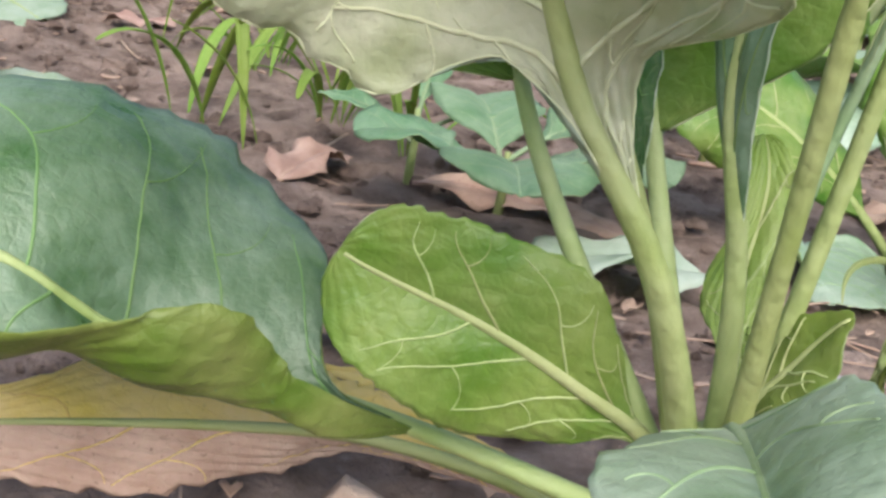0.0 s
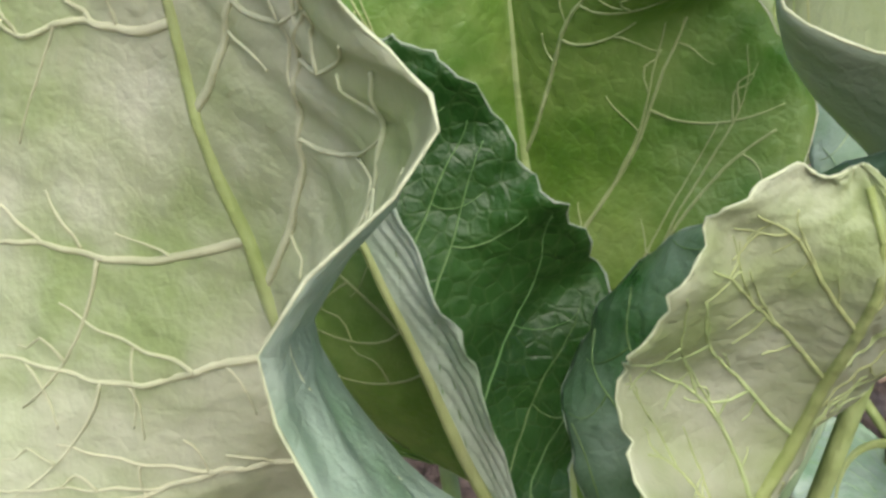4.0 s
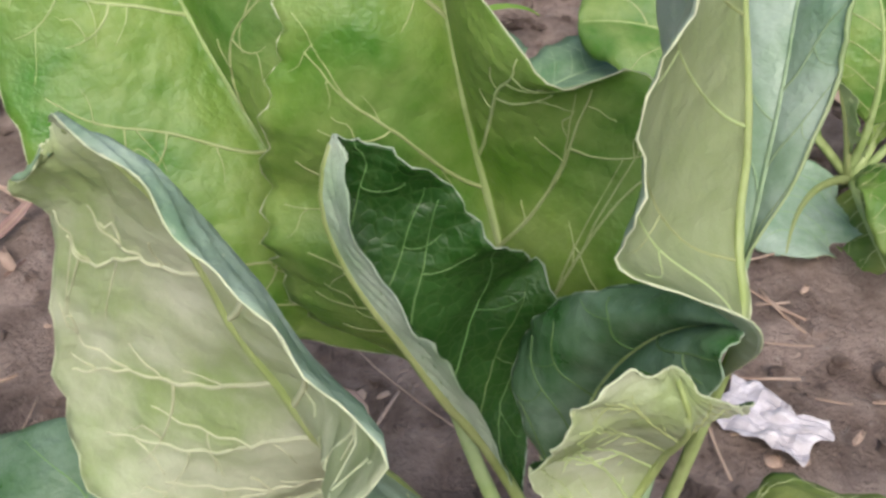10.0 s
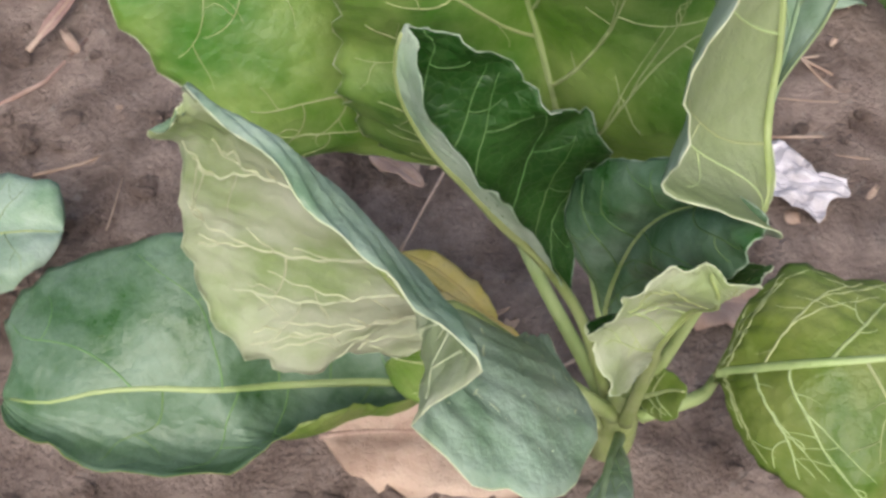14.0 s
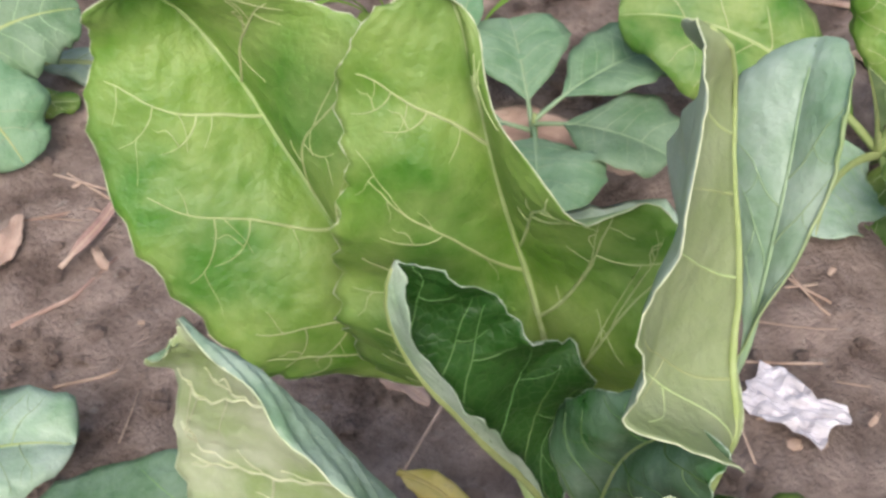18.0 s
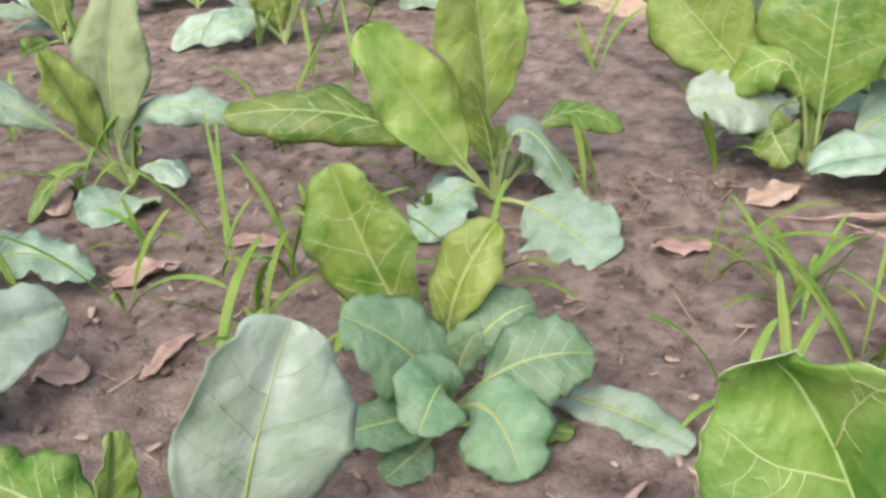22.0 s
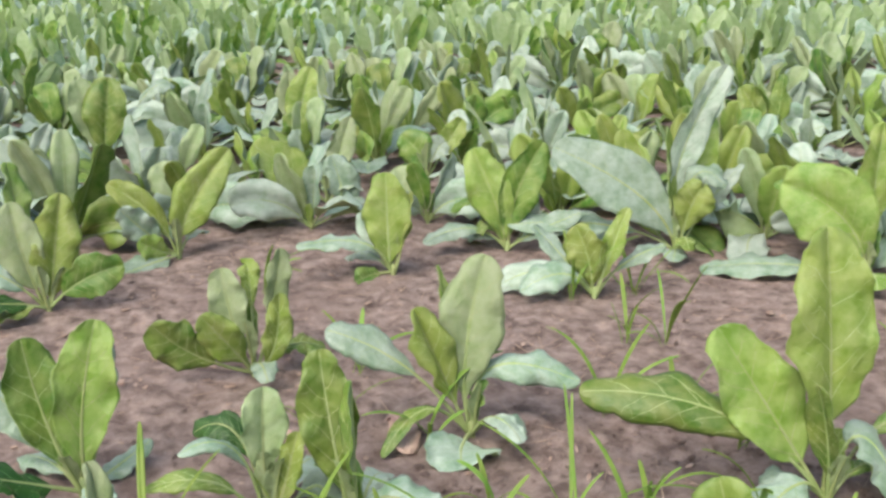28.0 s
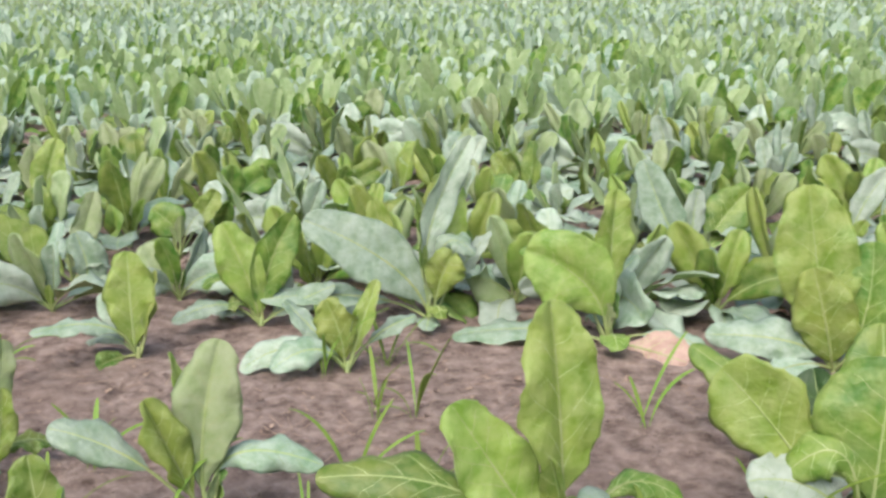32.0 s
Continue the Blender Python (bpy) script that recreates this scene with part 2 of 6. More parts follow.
class Blade:
    """A leaf as a loft along its midrib. Stations: midrib x, y, z; half width and lift angle of the left and of the right half;
    how far each margin is swept towards the tip."""

    def __init__(self, face, stations, bow=0.12, wave=0.1, waves=7, quilt=0.0, curl=0.0, roll=(0.0, 0.0), rolled=0.2, teeth=0.02, lobes=0.0, seed=0, nu=40, nv=9, thick=0.0005):
        st = np.array(stations, float)
        offsets = st[:, 3:].copy()
        if isinstance(self, Loft):
            st = np.zeros_like(st)
            st[:, :3], st[:, 3], st[:, 5] = np.array(stations)[:, :3], np.linalg.norm(offsets[:, :3], axis=1), np.linalg.norm(offsets[:, 3:], axis=1)
        if st.shape[1] == 7:
            st = np.hstack([st, np.zeros((len(st), 2))])
        self.face, self.nu, self.nv, self.thick, self.seed = np.array(face, float), nu, nv, thick, seed
        self.rolled, self.lobes = rolled, lobes
        self.bow, self.wave, self.waves, self.quilt, self.curl, self.roll, self.teeth = bow, wave, waves, quilt, curl, roll, teeth
        cum = np.r_[0, np.cumsum(np.linalg.norm(np.diff(st[:, :3], axis=0), axis=1))]
        self.length, self.knots, self.st = cum[-1], cum / cum[-1], st
        self.slope = np.gradient(st, self.knots, axis=0)
        self.slope[:, 3:] *= 0.8
        wide = np.where(st[:, 3] + st[:, 5] > 0)[0]
        self.start = self.knots[max(wide[0] - 1, 0)]
        self.widest = max(st[:, 3].max(), st[:, 5].max())
        self.grid, self.sink = None, 0.0
        self.offsets, self.turns = offsets, np.gradient(offsets, self.knots, axis=0) * 0.8

    def at(self, t):
        """Station values at the parameters t, by a cubic through the stations."""
        t = np.clip(np.asarray(t, float), 0, 1)
        i = np.clip(np.searchsorted(self.knots, t, side="right") - 1, 0, len(self.knots) - 2)
        h = self.knots[i + 1] - self.knots[i]
        s = ((t - self.knots[i]) / h)[..., None]
        h = h[..., None]
        a, b, da, db = self.st[i], self.st[i + 1], self.slope[i] * h, self.slope[i + 1] * h
        out = (2 * s**3 - 3 * s**2 + 1) * a + (s**3 - 2 * s**2 + s) * da + (3 * s**2 - 2 * s**3) * b + (s**3 - s**2) * db
        out[..., 3] = np.maximum(out[..., 3], 0)
        out[..., 5] = np.maximum(out[..., 5], 0)
        last = 1 - self.knots[-2]
        end = np.clip((1 - t) / last, 0, 1)
        for k in (3, 5):
            out[..., k] = np.where(t > self.knots[-2], self.st[-2, k] * np.sqrt(np.maximum(1 - (1 - end) ** 2, 0)), out[..., k])
            out[..., k + 1] = np.where(t > self.knots[-2], self.st[-2, k + 1], out[..., k + 1])
        return out

    def frames(self, t):
        e = 0.004
        tangent = unit(self.at(np.clip(t + e, 0, 1))[..., :3] - self.at(np.clip(t - e, 0, 1))[..., :3])
        side = unit(np.cross(tangent, self.face))
        return tangent, side, np.cross(side, tangent)

    def surface(self, t, v):
        """Places on the leaf at t along it and v across it, -1 at the left margin and 1 at the right."""
        t, v = np.broadcast_arrays(np.asarray(t, float), np.asarray(v, float))
        s = self.at(t)
        tangent, side, up = self.frames(t)
        a = np.abs(v)
        right = v >= 0
        w = np.where(right, s[..., 5], s[..., 3])
        ang = np.radians(np.where(right, s[..., 6], s[..., 4]))
        lateral = np.where(right, 1.0, -1.0)
        u = (t - self.start) / max(1 - self.start, 1e-6)
        tooth = 1 + self.teeth * a**6 * (np.sin(t * 137 + self.seed * 3) + 0.7 * np.sin(t * 311 + lateral * 2))
        tooth = tooth + self.lobes * a * (np.sin(t * 17 + self.seed * 5 + lateral * 1.3) + 0.7 * np.sin(t * 33 + self.seed * 2 + lateral * 2.1) + 0.4 * np.sin(t * 61 + self.seed))
        # the outer part may roll over towards the upper face
        turn = np.radians(np.where(right, self.roll[1], self.roll[0])) * np.clip(np.minimum(u * 5, (1 - u) * 6), 0, 1)
        turn = np.where(np.abs(turn) < 1e-3, 1e-3, turn)
        flat_to = 1 - self.rolled
        over = np.clip((a - flat_to) / self.rolled, 0, 1)
        flat = np.minimum(a, flat_to) + self.rolled * np.sin(turn * over) / turn
        reach = w * flat * tooth
        out = s[..., :3] + (reach * np.cos(ang))[..., None] * side * lateral[..., None] + (reach * np.sin(ang))[..., None] * up
        bend_dir = up * np.cos(ang)[..., None] - side * (lateral * np.sin(ang))[..., None]
        ripple = self.wave * w * a**2.2 * (np.sin(u * self.waves * 2 + lateral * 1.7 + self.seed) + 0.5 * np.sin(u * self.waves * 4.7 + lateral + self.seed * 2.3))
        bow = self.bow if isinstance(self.bow, tuple) else (self.bow, self.bow)
        rise = np.where(right, bow[1], bow[0]) * w * 4 * a * (1 - a) + ripple * np.clip(u * 4, 0, 1)
        rise = rise + w * self.rolled * (1 - np.cos(turn * over)) / turn + self.curl * w * np.clip((a - 0.72) / 0.28, 0, 1) ** 2
        if self.quilt:
            # bulges of the blade between the side veins
            k = np.abs(np.sin((u - 0.22 * a) * 6 * np.pi)) ** 0.7
            rise = rise + 0.45 * self.quilt * (k - 0.6) * np.clip(a * 4, 0, 1) * np.clip((1 - a) * 4, 0, 1)
            rise = rise + self.quilt * 0.7 * np.sin(a * 19 + u * 31 + lateral) * np.sin(u * 43 + a * 11 + self.seed) * np.clip(a * 3, 0, 1)
        sweep = np.where(right, s[..., 8], s[..., 7]) * a
        return out + rise[..., None] * bend_dir + sweep[..., None] * tangent

    def sheet(self):
        """The grid of points that the skin is made of; veins lie on the same grid."""
        if self.grid is None:
            self.rows = self.start + (1 - self.start) * (0.5 - 0.5 * np.cos(np.linspace(0.06, 1, self.nu) * np.pi)) * 0.998
            self.cols = np.linspace(-1, 1, 2 * self.nv + 1)
            self.grid = self.surface(self.rows[:, None], self.cols[None, :])
        return self.grid

    def sheet_start(self):
        self.sheet()
        return self.rows[0]

    def on_sheet(self, t, v):
        g = self.sheet()
        a, b = np.interp(t, self.rows, np.arange(len(self.rows))), np.interp(v, self.cols, np.arange(len(self.cols)))
        i, j = np.minimum(a.astype(int), g.shape[0] - 2), np.minimum(b.astype(int), g.shape[1] - 2)
        x, y = (a - i)[:, None], (b - j)[:, None]
        return (1 - x) * ((1 - y) * g[i, j] + y * g[i, j + 1]) + x * ((1 - y) * g[i + 1, j] + y * g[i + 1, j + 1])

    def skin(self, name, top, under, other=None):
        """Both faces of the leaf, a hair apart, closed round the margin."""
        grid = self.sheet()
        du, dv = np.gradient(grid, axis=0), np.gradient(grid, axis=1)
        normal = unit(np.cross(dv, du))
        half = normal * (self.thick / 2)
        n, m = grid.shape[:2]
        verts = np.concatenate([(grid + half).reshape(-1, 3), (grid - half).reshape(-1, 3)])
        i, j = np.meshgrid(np.arange(n - 1), np.arange(m - 1), indexing="ij")
        q = np.stack([i * m + j, i * m + j + 1, (i + 1) * m + j + 1, (i + 1) * m + j], -1).reshape(-1, 4)
        q = np.concatenate([q[:, [0, 1, 2]], q[:, [0, 2, 3]]])
        low = q[:, ::-1] + n * m
        ring = np.r_[np.arange(m), np.arange(1, n) * m + m - 1, (n - 1) * m + np.arange(m - 2, -1, -1), np.arange(n - 2, 0, -1) * m]
        nxt = np.roll(ring, -1)
        rim = np.stack([ring, ring + n * m, nxt + n * m, nxt], -1)
        faces = q.tolist() + low.tolist() + rim.tolist()
        upper = np.zeros(len(q))
        if other:
            upper[np.tile(j.ravel() < self.nv, 2)] = 2
        return mesh_from(name, verts, faces, [top, under] + ([other] if other else []), np.r_[upper, np.ones(len(low)), np.ones(len(rim))])

    def rib(self, name, material, root=0.0045, tip=0.0008, n=30, sides=7, flat=0.85):
        """Leaf stalk and midrib in one tapering rod."""
        t = np.linspace(0, 0.985, n)
        mid = np.where((t < self.sheet_start())[:, None], self.at(t)[:, :3], self.on_sheet(t, np.zeros(n)))
        tangent, side, up = self.frames(t)
        r = root * (1 - t) ** 1.1 + tip
        r = np.where(t < self.start, np.maximum(r, root * 0.85), r)
        ang = np.linspace(0, 2 * np.pi, sides, endpoint=False)
        ring = mid[:, None] + r[:, None, None] * (np.cos(ang)[None, :, None] * side[:, None] + flat * np.sin(ang)[None, :, None] * up[:, None])
        return mesh_from(name, *rods([ring]), [material])

    def side_veins(self, count=7, size=0.0009, net=True):
        """Rings of each side vein with its forks and twigs: it leaves the midrib, bends towards the tip and splits on its way to the margin."""
        rnd = random.Random(self.seed * 7 + 1)
        bundles = []
        for lateral in (-1, 1):
            for k in range(count):
                u0 = 0.03 + 0.78 * (k + 0.45 * rnd.random()) / count + (0.05 if lateral > 0 else 0)
                sweep = (0.1 + 0.16 * (1 - u0)) * rnd.uniform(0.8, 1.25)
                s = np.linspace(0, 1, 13)
                bend = rnd.uniform(-0.3, 0.5)
                end = rnd.uniform(0.8, 0.93)
                pu = u0 + sweep * (s + bend * 0.4 * np.sin(s * np.pi)) + 0.006 * np.sin(s * 9 + k * 2.1)
                pv = end * s**0.9
                lines = [(pu, pv, size, 0.35)]
                forks = [(rnd.uniform(0.3, 0.45), rnd.choice([-1, 1])), (rnd.uniform(0.58, 0.75), rnd.choice([-1, 1]))] if net else [(rnd.uniform(0.45, 0.6), -1)]
                for at, way in forks:
                    f = np.linspace(0, 1, 8)
                    reach = rnd.uniform(0.28, 0.42)
                    fu = np.interp(at, s, pu) + way * sweep * rnd.uniform(0.3, 0.55) * f**0.85 + 0.25 * sweep * f * f
                    fv = np.interp(at, s, pv) + reach * f**1.1
                    lines.append((fu, fv, size * (1 - 0.5 * at) * 0.7, 0.35))
                    if net:
                        g = rnd.uniform(0.4, 0.7)
                        turn = rnd.choice([-1, 1])
                        h = np.linspace(0, 1, 6)
                        lines.append((np.interp(g, f, fu) + turn * 0.045 * h + 0.01 * np.sin(h * 5), np.interp(g, f, fv) + 0.11 * h**1.3, size * 0.36, 0.4))
                if net:
                    for at in (0.2, 0.5, 0.82):
                        at += rnd.uniform(-0.07, 0.07)
                        h, way = np.linspace(0, 1, 6), rnd.choice([-1, 1])
                        lines.append((np.interp(at, s, pu) + way * rnd.uniform(0.035, 0.06) * h, np.interp(at, s, pv) + rnd.uniform(-0.02, 0.14) * h + 0.015 * np.sin(h * 4 + k), size * 0.34, 0.4))
                bundles.append([ring for lu, lv, r, taper in lines if (ring := self.ridge(lu, lateral * lv, r, taper)) is not None])
        return [b for b in bundles if b]

    def margin(self, name, material, radius):
        """The thin pale rim that runs round the blade."""
        g = self.sheet()
        loop = np.concatenate([g[:, 0], g[-1, 1:], g[-2::-1, -1]])
        keep = np.r_[True, np.linalg.norm(np.diff(loop, axis=0), axis=1) > 1e-5]
        loop = loop[keep]
        wobble = 1 + 0.35 * np.sin(np.arange(len(loop)) * 2.3 + self.seed)
        return mesh_from(name, *rods([tube(loop, radius * wobble, 5)]), [material])

    def ridge(self, pu, pv, r, taper=0.6):
        sink = self.sink
        keep = (pu < 0.965) & (pu > 0.0) & (np.abs(pv) < 0.97)
        if keep.sum() < 3:
            return None
        pu, pv = pu[keep], pv[keep]
        n = 3 * len(pu)
        ease = np.linspace(0, 1, n)
        t, v = self.start + (1 - self.start) * np.interp(ease, np.linspace(0, 1, len(pu)), pu), np.interp(ease, np.linspace(0, 1, len(pu)), pv)
        c = self.on_sheet(t, v)
        d = unit(np.gradient(c, axis=0))
        lift = unit(np.cross(self.on_sheet(t, v + 0.03) - self.on_sheet(t, v - 0.03), self.on_sheet(t + 0.02, v) - self.on_sheet(t - 0.02, v)))
        across = unit(np.cross(d, lift))
        radius = r * np.linspace(1, taper, n)
        ang = np.linspace(0, 2 * np.pi, 6, endpoint=False)
        high = self.thick * 0.5 + 0.00012 + 0.3 * radius
        c = c - lift * sink
        return c[:, None] + radius[:, None, None] * np.cos(ang)[None, :, None] * across[:, None] + high[:, None, None] * np.sin(ang)[None, :, None] * lift[:, None]


class Loft(Blade):
    """A leaf given by its midrib and the way from it to both margins: x, y, z; offset to the left and to the right margin."""

    def reach(self, t):
        """Offsets to both margins at t."""
        t = np.clip(np.asarray(t, float), 0, 1)
        i = np.clip(np.searchsorted(self.knots, t, side="right") - 1, 0, len(self.knots) - 2)
        h = (self.knots[i + 1] - self.knots[i])
        s = ((t - self.knots[i]) / h)[..., None]
        h = h[..., None]
        a, b, da, db = self.offsets[i], self.offsets[i + 1], self.turns[i] * h, self.turns[i + 1] * h
        out = (2 * s**3 - 3 * s**2 + 1) * a + (s**3 - 2 * s**2 + s) * da + (3 * s**2 - 2 * s**3) * b + (s**3 - s**2) * db
        end = np.clip((1 - t) / (1 - self.knots[-2]), 0, 1)
        rounded = self.offsets[-2] * np.sqrt(np.maximum(1 - (1 - end) ** 2, 0))[..., None]
        # towards the tip the margins draw in along the midrib
        ahead = unit(self.st[-1, :3] - self.st[-2, :3])
        past = (1 - end)[..., None]
        for k in (0, 3):
            along = (rounded[..., k:k + 3] @ ahead)[..., None]
            rounded[..., k:k + 3] -= along * ahead * past
        return np.where((t > self.knots[-2])[..., None], rounded, out)

    def surface(self, t, v):
        t, v = np.broadcast_arrays(np.asarray(t, float), np.asarray(v, float))
        mid, edge = self.at(t)[..., :3], self.reach(t)
        tangent = self.frames(t)[0]
        a, right = np.abs(v), v >= 0
        edge = np.where(right[..., None], edge[..., 3:], edge[..., :3])
        w = np.linalg.norm(edge, axis=-1)
        outward = unit(edge)
        lateral = np.where(right, 1.0, -1.0)
        bend = unit(np.cross(outward, tangent)) * lateral[..., None]
        u = (t - self.start) / max(1 - self.start, 1e-6)
        tooth = 1 + self.teeth * a**6 * (np.sin(t * 137 + self.seed * 3) + 0.7 * np.sin(t * 311 + lateral * 2))
        tooth = tooth + self.lobes * a * (np.sin(t * 17 + self.seed * 5 + lateral * 1.3) + 0.7 * np.sin(t * 33 + self.seed * 2 + lateral * 2.1))
        turn = np.radians(np.where(right, self.roll[1], self.roll[0])) * np.clip(np.minimum(u * 5, (1 - u) * 6), 0, 1)
        turn = np.where(np.abs(turn) < 1e-3, 1e-3, turn)
        flat_to = 1 - self.rolled
        over = np.clip((a - flat_to) / self.rolled, 0, 1)
        flat = np.minimum(a, flat_to) + self.rolled * np.sin(turn * over) / turn
        bow = self.bow if isinstance(self.bow, tuple) else (self.bow, self.bow)
        ripple = self.wave * w * a**2.2 * (np.sin(u * self.waves * 2 + lateral * 1.7 + self.seed) + 0.5 * np.sin(u * self.waves * 4.7 + lateral + self.seed * 2.3))
        rise = np.where(right, bow[1], bow[0]) * w * 4 * a * (1 - a) + ripple * np.clip(u * 4, 0, 1) + w * self.rolled * (1 - np.cos(turn * over)) / turn
        if self.quilt:
            k = np.abs(np.sin((u - 0.22 * a) * 6 * np.pi)) ** 0.7
            rise = rise + 0.45 * self.quilt * (k - 0.6) * np.clip(a * 4, 0, 1) * np.clip((1 - a) * 4, 0, 1)
            rise = rise + self.quilt * 0.7 * np.sin(a * 19 + u * 31 + lateral) * np.sin(u * 43 + a * 11 + self.seed) * np.clip(a * 3, 0, 1)
        return mid + (w * flat * tooth)[..., None] * outward + rise[..., None] * bend


def rods(rings):
    """Vertices and faces of tubes, each given by its rings."""
    verts, faces, base = [], [], 0
    for ring in rings:
        n, m = ring.shape[:2]
        verts.append(ring.reshape(-1, 3))
        i, j = np.meshgrid(np.arange(n - 1), np.arange(m), indexing="ij")
        k = (j + 1) % m
        faces += (np.stack([i * m + j, i * m + k, (i + 1) * m + k, (i + 1) * m + j], -1).reshape(-1, 4) + base).tolist()
        faces += [[base + x for x in range(m - 1, -1, -1)], [base + (n - 1) * m + x for x in range(m)]]
        base += n * m
    return np.concatenate(verts), faces


def tube(points, radii, sides=6):
    p = np.array(points, float)
    d = unit(np.gradient(p, axis=0))
    a = unit(np.cross(d, np.array([0.31, 0.2, 0.93]) if abs(d[0][2]) < 0.9 else np.array([1.0, 0.2, 0.1])))
    b = np.cross(d, a)
    ang = np.linspace(0, 2 * np.pi, sides, endpoint=False)
    r = np.array(radii, float)
    return p[:, None] + r[:, None, None] * (np.cos(ang)[None, :, None] * a[:, None] + np.sin(ang)[None, :, None] * b[:, None])


def add_leaf(plant, blade, top, under, vein=None, veins=8, size=0.0009, root=0.0045, label="", net=True, name="leaf", split=False, other=None):
    """A leaf with its midrib; its side veins are parts of their own where the camera comes near."""
    vein = vein or {TEAL: VEIN_WAXY, MIST: VEIN_WAXY, WEED: VEIN_WAXY, DARK: VEIN_DEEP, SEA: VEIN_DEEP}.get(top, VEIN)
    ob = part(name, blade.skin(name, top, under, other), plant, label)
    bundles = blade.side_veins(veins, size, net) if veins else []
    rib = part("midrib", blade.rib("midrib", vein if root < 0.003 else STALK, root), ob)
    if split:
        for rings in bundles:
            part("side_vein", mesh_from("side_vein", *rods(rings), [vein]), ob)
    elif bundles:
        part("venation", mesh_from("venation", *rods([r for b in bundles for r in b]), [vein]), ob)
    return ob


def sprig(azimuth, lean, length, width, droop=30.0, fold=20.0, stalk=0.22, twist=0.0, base=(0, 0, 0.01), facing=None, swing=0.0):
    """Stations of a leaf that leaves the crown at an azimuth, leans from the upright by lean degrees and bends over by droop more."""
    az, out, p = radians(azimuth), [], Vector(base)
    n = 9
    h = Vector((math.cos(az), math.sin(az), 0))
    for i in range(n + 1):
        s = i / n
        ang = radians(lean + droop * s**1.4)
        h = Vector((math.cos(az + swing * s), math.sin(az + swing * s), 0))
        if i:
            p = p + (h * math.sin(ang) + Vector((0, 0, 1)) * math.cos(ang)) * (length / n)
        b = (s - stalk) / (1 - stalk)
        w = 0.0
        if 0 < b < 1:
            w = width / 2 * max(0.16, math.sin(math.pi * min(1.0, b**1.25 * 0.93 + 0.02)) ** 0.62)
        out.append((*p, w, fold + twist * b, w, fold - twist * b))
    a2 = radians(lean)
    face = -h * math.cos(a2) + Vector((0, 0, 1)) * (math.sin(a2) + 0.35)
    if facing is not None and lean < 40:
        f = radians(facing)
        face = Vector((math.cos(f), math.sin(f), 0.25))
    return tuple(face), out


# ---- the ground ----
def graded(lo, hi, near_lo, near_hi, step, grow):
    xs = list(np.arange(near_lo, near_hi + 1e-6, step))
    d = step
    while xs[-1] < hi:
        d *= grow
        xs.append(xs[-1] + d)
    d = step
    while xs[0] > lo:
        d *= grow
        xs.insert(0, xs[0] - d)
    return np.array(xs)


def build_ground():
    xs, ys = graded(-400, 400, -2.2, 0.9, 0.014, 1.09), graded(-60, 700, -0.1, 2.6, 0.014, 1.09)
    verts = []
    for y in ys:
        for x in xs:
            near = max(0.0, 1 - max(abs(x + 0.6) / 6, abs(y - 1.2) / 6))
            z = ground_height(x, y) if abs(x) < 30 and abs(y) < 30 else 0.0
            if near > 0.4:
                z += 0.009 * noise.noise(Vector((x * 24, y * 24, 1.0))) + 0.007 * noise.noise(Vector((x * 55, y * 55, 5.0)))
            verts.append((x, y, z))
    n, m = len(ys), len(xs)
    i, j = np.meshgrid(np.arange(n - 1), np.arange(m - 1), indexing="ij")
    q = np.stack([i * m + j, i * m + j + 1, (i + 1) * m + j + 1, (i + 1) * m + j], -1).reshape(-1, 4)
    ob = new("ground", mesh_from("ground", verts, q, [SOIL]))
    return tagged(ob, "bare pinkish brown field soil with crumbs and cracks", "soil", kind="structure")


build_ground()


